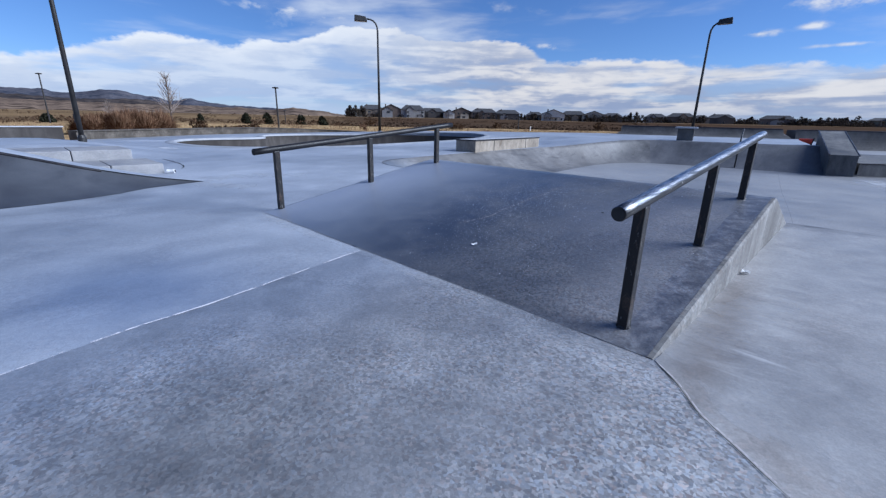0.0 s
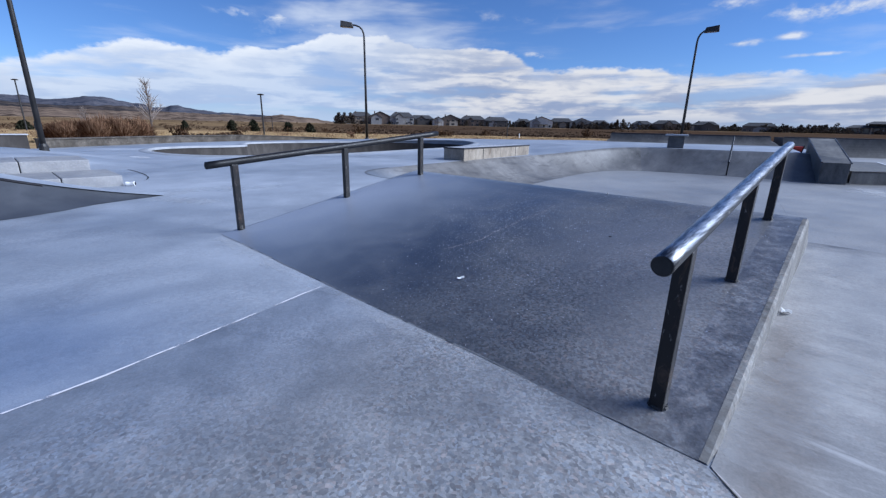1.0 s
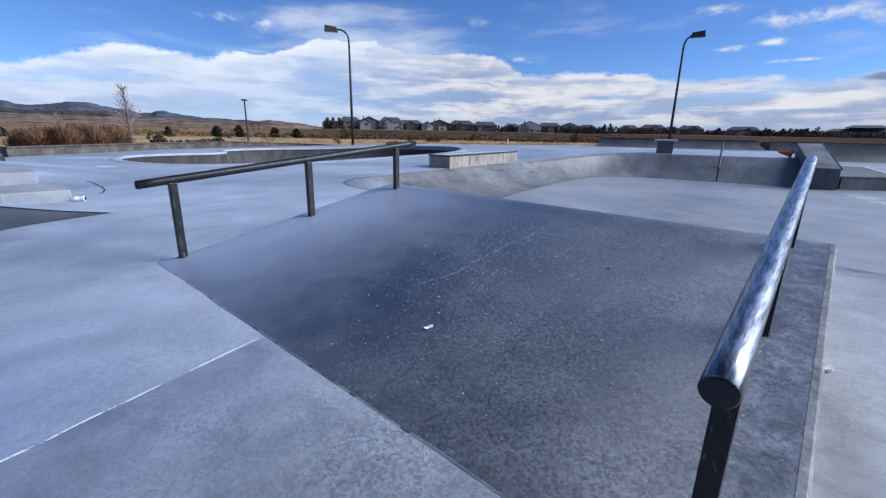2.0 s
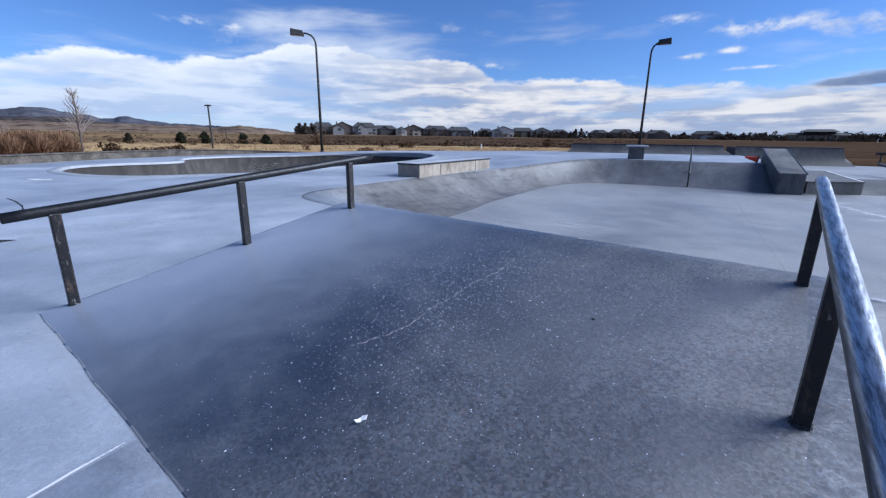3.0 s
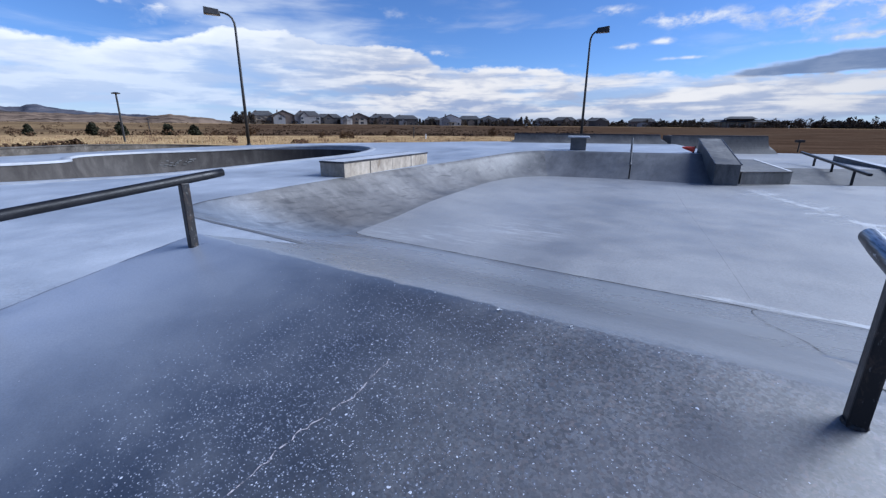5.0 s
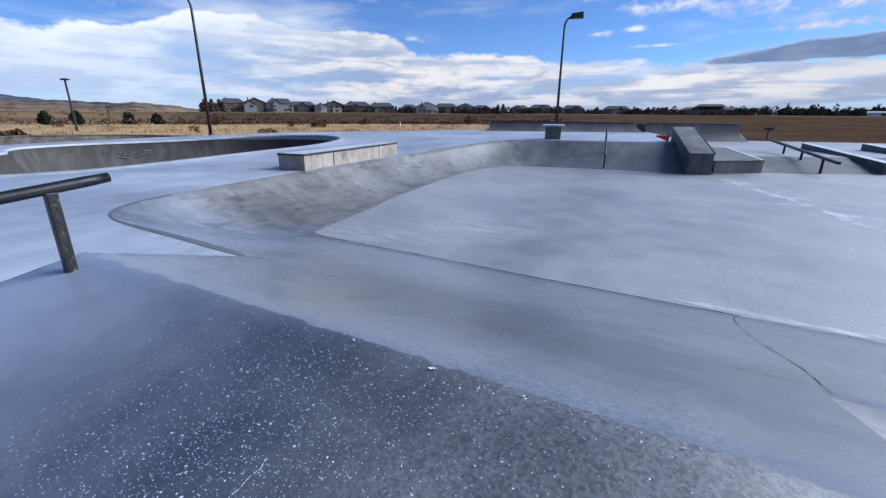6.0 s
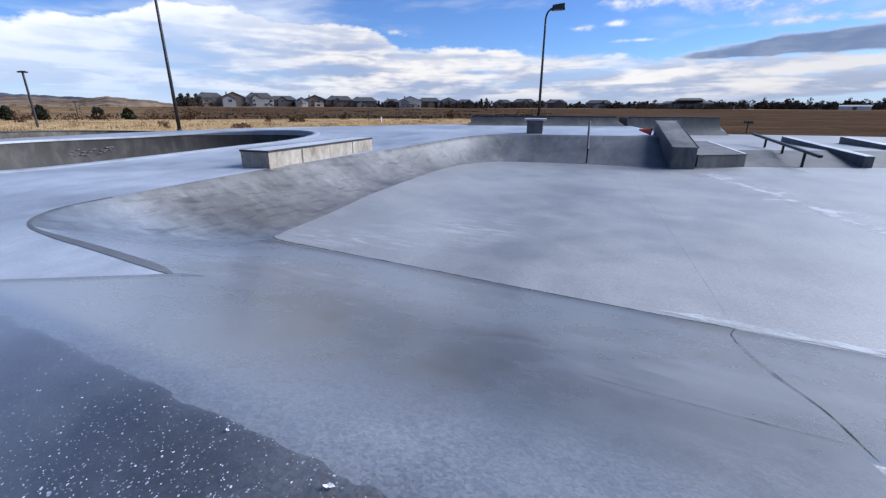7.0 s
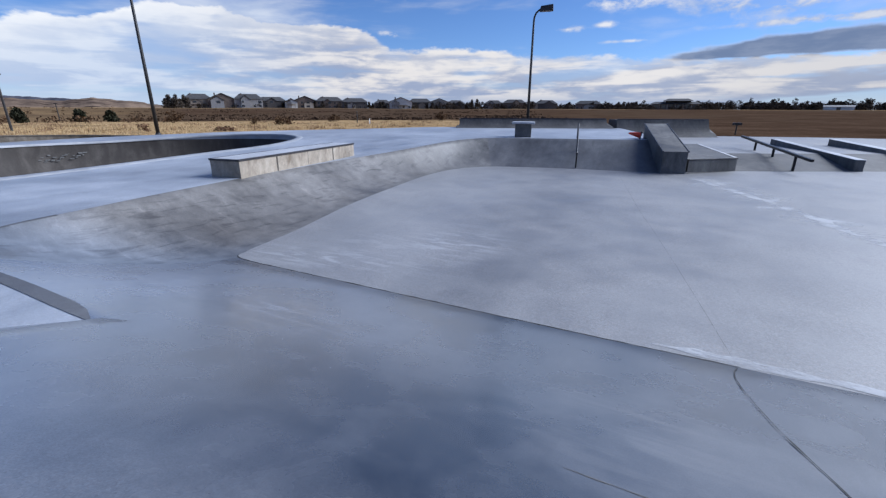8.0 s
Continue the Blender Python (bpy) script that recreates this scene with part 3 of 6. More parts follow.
def resample(pts, n):
    """n points at even steps along a polyline, rounded by a spline."""
    pts = [Vector(p) for p in pts]
    fine = []
    for i in range(len(pts) - 1):
        p0, p1, p2, p3 = pts[max(i - 1, 0)], pts[i], pts[i + 1], pts[min(i + 2, len(pts) - 1)]
        for k in range(12):
            t = k / 12
            fine.append(0.5 * (2 * p1 + (p2 - p0) * t + (2 * p0 - 5 * p1 + 4 * p2 - p3) * t * t + (3 * p1 - p0 - 3 * p2 + p3) * t**3))
    fine.append(pts[-1])
    run = [0.0]
    for a, b in zip(fine, fine[1:]):
        run.append(run[-1] + (b - a).length)
    out, j = [], 0
    for k in range(n):
        s = run[-1] * k / (n - 1)
        while j < len(run) - 2 and run[j + 1] < s:
            j += 1
        t = (s - run[j]) / max(1e-9, run[j + 1] - run[j])
        out.append(fine[j].lerp(fine[j + 1], min(1, max(0, t))))
    return out


def inside(p, poly):
    x, y, hit = p[0], p[1], False
    for i in range(len(poly)):
        (ax, ay), (bx, by) = poly[i - 1][:2], poly[i][:2]
        if (ay > y) != (by > y) and x < (bx - ax) * (y - ay) / (by - ay) + ax:
            hit = not hit
    return hit


def sheet(outline, holes, height, step, extra=(), skirt=0.0):
    """A level sheet inside an outline with holes, cut into triangles, lifted by height(x, y)."""
    from mathutils.geometry import delaunay_2d_cdt
    pts, edges = [], []
    for ring in [outline, *holes]:
        k = len(pts)
        pts += [Vector((p[0], p[1])) for p in ring]
        edges += [(k + i, k + (i + 1) % len(ring)) for i in range(len(ring))]
    xs, ys = [p.x for p in pts], [p.y for p in pts]
    x = min(xs) + step / 2
    while step and x < max(xs):
        y = min(ys) + step / 2
        while y < max(ys):
            pts.append(Vector((x + 0.2 * step * math.sin(y * 3.1), y)))
            y += step
        x += step
    pts += [Vector(p) for p in extra]
    vs, _, fs, *_ = delaunay_2d_cdt(pts, edges, [], 0, 1e-4)
    bm = bmesh.new()
    bv = [bm.verts.new((v.x, v.y, height(v.x, v.y))) for v in vs]
    for f in fs:
        c = (sum(vs[i].x for i in f) / len(f), sum(vs[i].y for i in f) / len(f))
        if inside(c, outline) and not any(inside(c, h) for h in holes):
            fc = bm.faces.new([bv[i] for i in f])
            fc.normal_update()
            if fc.normal.z < 0:
                fc.normal_flip()
    bmesh.ops.delete(bm, geom=[v for v in bm.verts if not v.link_faces], context="VERTS")
    if skirt:
        for e in [e for e in bm.edges if e.is_boundary]:
            p, q = e.verts
            bm.faces.new((p, q, bm.verts.new(q.co - Vector((0, 0, skirt))), bm.verts.new(p.co - Vector((0, 0, skirt)))))
        bmesh.ops.recalc_face_normals(bm, faces=bm.faces)
        if sum(f.normal.z for f in bm.faces) < 0:
            bmesh.ops.reverse_faces(bm, faces=bm.faces)
    return bm


def smooth(a, b, x):
    t = min(1.0, max(0.0, (x - a) / (b - a)))
    return t * t * (3 - 2 * t)


def curve_strip(bm, pts, width, z_of, lift=0.004, wobble=0.3):
    """A thin ribbon along points of the plan, lying on the surface z_of."""
    left, right = [], []
    for i, p in enumerate(pts):
        d = Vector(pts[min(i + 1, len(pts) - 1)]) - Vector(pts[max(i - 1, 0)])
        n = Vector((-d.y, d.x)).normalized()
        taper = min(1.0, 0.25 + 0.2 * min(i, len(pts) - 1 - i))
        for side, s in ((left, 1), (right, -1)):
            w = width * taper * max(0.15, 1 + wobble * 2.0 * noise.noise((i * 0.31, s * 7.0, width * 50))) / 2
            q = Vector(p) + n * w * s
            side.append(bm.verts.new((q.x, q.y, z_of(q.x, q.y) + lift)))
    for i in range(len(pts) - 1):
        bm.faces.new((right[i], right[i + 1], left[i + 1], left[i]))


def salt_material(name, lo, hi, most):
    """A broken film of dried salt and dust."""
    m, nt, b = material(name, 0.85)
    v = obj_co(nt, (0.5, 1, 1))
    f = ramp(nt, mathn(nt, "ADD", mathn(nt, "MULTIPLY", noisen(nt, v, 1.6, 6, 0.65, 0.7), 0.7), mathn(nt, "MULTIPLY", noisen(nt, v, 14, 4, 0.7), 0.3)), [(lo, (0, 0, 0)), (hi, (most,) * 3)])
    b.inputs["Base Color"].default_value = (0.52, 0.53, 0.55, 1)
    nt.links.new(f, b.inputs["Alpha"])
    return m


M_SALT = salt_material("salt_film", 0.47, 0.62, 0.75)
M_CRUST = salt_material("salt_crust", 0.36, 0.56, 0.8)
M_DUST = salt_material("pale_dust", 0.42, 0.64, 0.34)


def crack_material(name, lo, scale=30, most=0.9, colour=(0.6, 0.55, 0.56)):
    """A crack or seam that shows in places only."""
    m, nt, b = material(name, 0.9)
    f = ramp(nt, noisen(nt, obj_co(nt), scale, 6, 0.8), [(lo, (0, 0, 0)), (lo + 0.07, (most,) * 3)])
    b.inputs["Base Color"].default_value = (*colour, 1)
    nt.links.new(f, b.inputs["Alpha"])
    return m


M_CRACK = crack_material("crack_fill", 0.43)
M_SEAM = crack_material("faint_seam", 0.4, 3.0, 0.3, (0.06, 0.055, 0.055))
M_FILL = crack_material("joint_fill", 0.45, 2.2, 0.95, (0.72, 0.7, 0.73))


# ---- the park's ground ----
FLOOR_Z, DECK2_Z, LOW_Z = -0.61, 0.24, -0.25
LIP = [(18, 3.63), (8, 3.63), (0.0, 3.63), (-2.0, 3.62), (-3.87, 3.61), (-5.0, 3.65), (-5.9, 3.68), (-6.57, 3.77), (-7.04, 4.03), (-7.35, 4.5), (-7.5, 5.35),
       (-7.66, 6.3), (-7.78, 7.3), (-7.85, 8.0), (-8.0, 10.0), (-8.05, 12.0), (-7.85, 13.4), (-7.55, 14.9), (-7.25, 16.3), (-6.95, 17.2), (-6.4, 17.95),
       (-5.5, 18.4), (-3.14, 19.05), (-1.26, 19.62), (-0.15, 19.95)]
TOE = [(18, 5.95), (8, 5.94), (0.0, 5.93), (-2.0, 5.94), (-3.9, 5.97), (-4.7, 5.98), (-5.2, 5.99), (-5.55, 6.02), (-5.68, 6.1), (-5.7, 6.22), (-5.75, 6.45),
       (-5.82, 7.0), (-5.9, 7.5), (-6.0, 7.95), (-6.35, 9.6), (-6.62, 11.9), (-6.75, 13.4), (-6.7, 14.6), (-6.5, 15.4), (-6.15, 16.0), (-5.7, 16.45),
       (-4.9, 16.75), (-3.05, 17.12), (-0.6, 17.32), (0.35, 17.52)]
CURVED = [0.15, 0.15, 0.15, 0.15, 0.18, 0.25, 0.45, 0.7, 0.9, 1, 1, 1, 1, 1, 1, 1, 1, 1, 0.9, 0.8, 0.6, 0.4, 0.3, 0.3, 0.3]


def deck_z(x, y):
    return DECK2_Z * smooth(11.5, 18.2, y) * (1.0 if x < 3 else 0.0)


def dense(pairs, k=5):
    """Corresponding polylines, k steps to a span, rounded by a spline."""
    out = []
    for pts in pairs:
        pts = [Vector(p) for p in pts]
        fine = []
        for i in range(len(pts) - 1):
            p0, p1, p2, p3 = pts[max(i - 1, 0)], pts[i], pts[i + 1], pts[min(i + 2, len(pts) - 1)]
            for s in range(k):
                t = s / k
                fine.append(0.5 * (2 * p1 + (p2 - p0) * t + (2 * p0 - 5 * p1 + 4 * p2 - p3) * t * t + (3 * p1 - p0 - 3 * p2 + p3) * t**3))
        fine.append(pts[-1])
        out.append(fine)
    return out


LIP_F, TOE_F = dense((LIP, TOE))
SPLITS = (("bank_near", 0, 5 * 7), ("bank_side", 5 * 7, 5 * 20), ("bank_far", 5 * 20, 5 * 24))


def bank_mesh(i0, i1):
    bm, cols = bmesh.new(), []
    for i in range(i0, i1 + 1):
        a, b, c = LIP_F[i], TOE_F[i], CURVED[min(i // 5, 24)] * (1 - i % 5 / 5) + CURVED[min(i // 5 + 1, 24)] * (i % 5 / 5)
        za = deck_z(a.x, a.y)
        col = [bm.verts.new((a.x, a.y, za))]
        n = 14
        inward = (b - a).normalized() * 0.06
        for k in range(n + 1):
            t = k / n
            p = (a + inward * 0.2).lerp(b, t)
            f = t * (1 - c) + c * math.sin(t * math.pi / 2) ** 0.85
            wave = 0.006 * noise.noise((p.x * 0.7, p.y * 0.7, 3.0)) * math.sin(math.pi * t)
            col.append(bm.verts.new((p.x, p.y, za + (FLOOR_Z - za) * f + wave)))
        cols.append(col)
    for a, b in zip(cols, cols[1:]):
        for k in range(len(a) - 1):
            f = bm.faces.new((a[k], a[k + 1], b[k + 1], b[k]))
            f.smooth = k > 0
    bmesh.ops.recalc_face_normals(bm, faces=bm.faces)
    if sum(f.normal.z for f in bm.faces) < 0:
        bmesh.ops.reverse_faces(bm, faces=bm.faces)
    return bm


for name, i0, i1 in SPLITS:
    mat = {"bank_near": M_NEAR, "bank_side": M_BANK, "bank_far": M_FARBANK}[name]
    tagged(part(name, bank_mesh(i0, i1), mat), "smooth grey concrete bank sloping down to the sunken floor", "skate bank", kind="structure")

R_TOE = [Vector(p) for p in ((0.35, 17.52), (1.75, 18.9), (3.5, 19.7), (5.4, 20.7), (12, 23.2), (18, 25.2))]
R_LIP = [p + Vector((-0.34, 2.25)) for p in R_TOE]
floor_ring = [*TOE_F, *R_TOE]
tagged(part("bowl_floor", sheet([(p.x, p.y) for p in floor_ring], [], lambda x, y: FLOOR_Z, 1.6), M_BOWL), "sunken grey concrete skate floor with pale dusty streaks", "skate floor", kind="structure")

bm = bmesh.new()
cols = [[bm.verts.new((*a.lerp(b, k / 8), FLOOR_Z + (LOW_Z - FLOOR_Z) * k / 8)) for k in range(9)] for a, b in zip(R_TOE, R_LIP)]
for a, b in zip(cols, cols[1:]):
    for k in range(8):
        bm.faces.new((a[k], b[k], b[k + 1], a[k + 1]))
tagged(part("bank_low", bm, M_SHADY), "low dark concrete bank under the sloping ledges", "skate bank", kind="structure")

POOL = [tuple(p) for p in resample([(-12.13, 4.43), (-11.75, 5.8), (-12.1, 8.2), (-12.8, 11.5), (-12.9, 14.0), (-13.7, 15.7), (-15.4, 16.4), (-17.5, 15.7), (-19.2, 14.0), (-20.4, 11.6),
        (-20.9, 9.4), (-20.6, 7.6), (-19.7, 6.8), (-18.3, 6.3), (-18.0, 5.3), (-18.05, 4.0), (-17.4, 2.85), (-15.7, 2.25), (-13.8, 2.45), (-12.6, 3.25), (-12.13, 4.43)], 96)][:-1]
DECK_OUT = [(-17, -16), (-17, -6), (-18.6, 0.1), (-19.6, 1.55), (-21.8, 5.0), (-22.8, 8.2), (-23.4, 12.2), (-22.5, 13.6), (-19, 16.7), (-15, 21.9), (-13.2, 25.6), (-11.5, 27.0), (-2.9, 31.0),
            (-2.4, 29.4), (-0.45, 20.9)]
deck_ring = [*DECK_OUT, *[(p.x, p.y) for p in LIP_F[::-1]], (18, -16)]
tagged(part("deck", sheet(deck_ring, [POOL], deck_z, 1.1, skirt=0.5), M_DECK), "broad grey-blue concrete skatepark deck with worn patches", "concrete deck", kind="structure")

low_ring = [*[(p.x, p.y) for p in R_LIP[1:]], (18, 36), (8, 35), (2.8, 33.6), (-2.9, 31.0), (-2.4, 29.4), (-0.45, 20.9), (0.0, 19.8)]
tagged(part("lower_deck", sheet(low_ring, [], lambda x, y: LOW_Z, 2.0, skirt=0.5), M_BOWL), "lower concrete deck behind the ledges", "concrete deck", kind="structure")


# the pitted slab before the ramp, a pour of its own
SLAB = [(-1.985, -0.006), (-0.9, -0.003), (0.0, -0.006), (0.114, -0.1), (0.235, -0.243), (0.346, -0.326), (0.479, -0.429), (1.2, -0.95), (3.2, -2.5), (3.2, -9), (-0.9, -9), (-1.3, -4), (-1.45, -2.6), (-1.6, -1.84), (-1.69, -1.48), (-1.735, -1.15), (-1.79, -0.905), (-1.88, -0.53)]
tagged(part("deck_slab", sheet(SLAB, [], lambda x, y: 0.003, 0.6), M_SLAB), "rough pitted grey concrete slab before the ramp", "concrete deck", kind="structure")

SIDE = [(0.012, 3.625), (0.012, 0.0), (0.114, -0.1), (0.235, -0.243), (0.346, -0.326), (0.479, -0.429), (1.2, -0.95), (3.2, -2.5), (9, -7), (9, 3.625)]
tagged(part("deck_slab", sheet(SIDE, [], lambda x, y: 0.003, 0.6), M_SIDE), "smooth warm-grey concrete slab beside the ramp wall", "concrete deck", kind="structure")


# the sunken pool
def pool_mesh():
    bm, rings = bmesh.new(), []
    c = Vector((-15.8, 8.8))
    for k in range(11):
        a = k / 10 * math.pi / 2
        inset, z = 0.8 * (1 - math.cos(a)), -1.3 * math.sin(a)
        ring = []
        for i, p in enumerate(POOL):
            p, q = Vector(p), Vector(POOL[(i + 1) % len(POOL)])
            o = Vector(POOL[i - 1])
            n = (q - o).normalized()
            ring.append(bm.verts.new((*(p + Vector((-n.y, n.x)) * inset), z)))
        rings.append(ring)
    for a, b in zip(rings, rings[1:]):
        for i in range(len(a)):
            f = bm.faces.new((a[i], a[i - 1], b[i - 1], b[i]))
            f.smooth = True
    bm.faces.new(rings[-1])
    bmesh.ops.recalc_face_normals(bm, faces=bm.faces)
    if rings and sum(f.normal.z for f in bm.faces) < 0:
        bmesh.ops.reverse_faces(bm, faces=bm.faces)
    return bm


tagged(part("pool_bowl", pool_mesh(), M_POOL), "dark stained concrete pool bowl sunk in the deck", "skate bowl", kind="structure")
bm = bmesh.new()
ring = []
for i, p in enumerate(POOL):
    n = (Vector(POOL[(i + 1) % len(POOL)]) - Vector(POOL[i - 1])).normalized()
    n = Vector((-n.y, n.x))
    ring.append([bm.verts.new((*(Vector(p) + n * d), z + deck_z(*p))) for d, z in ((0.03, -0.05), (0.03, 0.012), (-0.0, 0.03), (-0.2, 0.022), (-0.25, 0.0))])
for i in range(len(ring)):
    for k in range(4):
        bm.faces.new((ring[i][k], ring[i][k + 1], ring[i - 1][k + 1], ring[i - 1][k]))
bmesh.ops.recalc_face_normals(bm, faces=bm.faces)
tagged(part("pool_coping", bm, M_COPING, smooth=True), "pale concrete coping round the pool bowl", "coping", kind="structure")


# ---- the kicker ramp with its two rails ----
def bank_at(y):
    """The near bank's height, with its slight hollow."""
    t = min(1.0, max(0.0, (y - 3.63) / 2.3))
    return FLOOR_Z * (t * 0.85 + 0.15 * math.sin(t * math.pi / 2) ** 0.85)


CREST_Y, CREST_Z, RAMP_W = 2.482, 0.38, 3.66


def slope_z(y):
    return CREST_Z * y / CREST_Y


def crest(x):
    return CREST_Y


def kicker():
    e = thing("kicker_ramp", "dark worn concrete kicker ramp rising between two steel rails", "skate ramp")
    left = lambda y: -RAMP_W - 0.2 * smooth(0, CREST_Y, y)
    # face: from the flush near edge up to a rounded crest
    bm, cols = bmesh.new(), []
    prof = [(CREST_Y * k / 24, CREST_Z * k / 24) for k in range(24)] + [(CREST_Y - 0.012, CREST_Z - 0.002), (CREST_Y + 0.012, CREST_Z - 0.006)]
    for y, z in prof:
        row = []
        for k in range(141):
            x = left(y) * k / 140
            chip = 0.012 * noise.noise((x * 5, 0.4, y)) if 1 < len(cols) + 1 < 3 else 0
            worn = 0.02 * noise.noise((x * 7, 9.0, 0)) + 0.012 * noise.noise((x * 23, 3.0, 0)) + 0.012 * noise.noise((x * 61, 5.0, 0)) if y > CREST_Y - 0.02 else 0
            row.append(bm.verts.new((x, y * crest(x) / CREST_Y + worn + (0.02 * noise.noise((x * 3, 1.0, 0)) if y == 0 else 0), z + 0.004)))
        cols.append(row)
    for a, b in zip(cols, cols[1:]):
        for k in range(140):
            bm.faces.new((a[k + 1], a[k], b[k], b[k + 1])).smooth = True
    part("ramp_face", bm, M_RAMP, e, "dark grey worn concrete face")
    # far slope down to the bank
    bm, cols = bmesh.new(), []
    for j in range(18):
        t = j / 12
        row = []
        for k in range(25):
            x0 = left(CREST_Y) * k / 24
            base = 3.6 + 0.02 * k / 24
            over = max(0.0, t - 1) * min(1.0, (24 - k) / 5)
            y = crest(x0) + 0.012 + (base + 0.035 - crest(x0)) * (min(t, 1.0) + over)
            z = (CREST_Z - 0.006) * (1 - t) + 0.003 * t if j < 13 else 0.003 - 0.0002 * (j - 12) + min(0.0, bank_at(y) - bank_at(base + 0.047))
            if j == 0:
                y, z = y - 0.06, z - 0.008
            row.append(bm.verts.new((x0, y, z)))
        # the hip to the side
        xl = left(CREST_Y)
        for k in range(1, 9):
            r, w = (3.61 + 0.035 - crest(xl)) * min(t, 1.0), k / 8
            bulge = 1 + 0.12 * math.sin(w * math.pi)
            row.append(bm.verts.new((xl - r * 0.95 * w * bulge, crest(xl) + 0.012 + r * (1 - w) * bulge, (CREST_Z - 0.006) * (1 - min(t, 1.0)) - 0.003 * min(t, 1.0))))
        cols.append(row)
    for a, b in zip(cols, cols[1:]):
        for k in range(len(a) - 1):
            bm.faces.new((a[k], b[k], b[k + 1], a[k + 1])).smooth = True
    bmesh.ops.remove_doubles(bm, verts=bm.verts, dist=1e-5)
    bmesh.ops.recalc_face_normals(bm, faces=bm.faces)
    if sum(f.normal.z for f in bm.faces) < 0:
        bmesh.ops.reverse_faces(bm, faces=bm.faces)
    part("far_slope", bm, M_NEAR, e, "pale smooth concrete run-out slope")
    # side slope away from the far rail
    bm = bmesh.new()
    a = [bm.verts.new((left(y), y, CREST_Z * y / CREST_Y)) for y in (0.0, 0.8, 1.6, crest(-3.86) + 0.012)]
    b = [bm.verts.new((left(y) - 1.2 * y / CREST_Y, y, -0.02)) for y in (0.0, 0.8, 1.6, crest(-3.86) + 0.012)]
    for k in range(3):
        bm.faces.new((a[k], a[k + 1], b[k + 1], b[k]) if k else (a[0], a[1], b[1]))
    bmesh.ops.recalc_face_normals(bm, faces=bm.faces)
    part("side_slope", bm, M_DECK, e)
    # upright side wall with a chipped pale arris
    bm, cols = bmesh.new(), []
    for k in range(41):
        y = 3.62 * k / 40
        top = CREST_Z * y / CREST_Y if y < CREST_Y else CREST_Z * (3.62 - y) / (3.62 - CREST_Y)
        w = 0.006 * noise.noise((y * 9, 5.0, 0))
        cols.append([bm.verts.new(p) for p in ((0.014 + w, y, -0.02), (0.012 + w, y, max(-0.015, top - 0.014)), (0.002, y, max(-0.012, top + 0.0045)), (-0.02, y, max(-0.012, top + 0.005)))])
    for a, b in zip(cols, cols[1:]):
        for k in range(3):
            bm.faces.new((a[k], b[k], b[k + 1], a[k + 1]))
    part("side_wall", bm, M_WALL, e, "chipped grey concrete side wall")
    return e


kicker()


def grind_rail(x, near, far, posts, label, rail_mat, turn=0.0):
    """A round rail on three posts that follows the ramp's rise."""
    r = 0.0302
    e = thing("grind_rail", label, "grind rail", pose(x, 0, 0, 0, 0, turn), "rails on the kicker")
    ys = [near + (far - near) * k / 24 for k in range(25)]
    rz = lambda y: 0.583 + (y + 0.09) * 0.0965
    bm = bmesh.new()
    pts = [(0, y, rz(y)) for y in ys]
    tube(bm, [pts[0], (0, near + 0.003, rz(near)), *pts[1:-1], pts[-1]], [r - 0.003, r, *[r] * 23, r - 0.003], 24)
    for f in bm.faces:
        f.smooth = len(f.verts) == 4
    part("rail", bm, rail_mat, e, "steel pipe ground bright on top" if rail_mat is M_RAIL else "black painted steel pipe")
    for y in posts:
        bm = bmesh.new()
        w, d, z0, z1 = 0.024, 0.027, slope_z(y) - 0.01, rz(y) - 0.02
        box(bm, -w, w, y - d, y + d, z0, z1, bevel=0.006)
        p = part("post", bm, M_POST, e)
        bm = bmesh.new()
        tube(bm, [(0, y, slope_z(y) + 0.002), (0, y, slope_z(y) + 0.012)], [0.034, 0.03], 14)
        part("grout_collar", bm, M_POST, p)
    # flat dark disc stands for the shade inside the pipe
    bm = bmesh.new()
    tube(bm, [(0, near - 0.001, rz(near)), (0, near - 0.0018, rz(near))], [r - 0.006, r - 0.006], 20)
    part("end_cap", bm, M_RUBBER, e, "dark disc for the shaded pipe hollow")
    return e


grind_rail(-0.183, -0.09, 2.655, (0.156, 1.257, 2.335), "round steel rail worn shiny, on three black posts", M_RAIL, 0.38)
grind_rail(-3.62, -0.065, 2.6, (0.156, 1.257, 2.32), "black round steel rail on three black posts", M_BLACK)


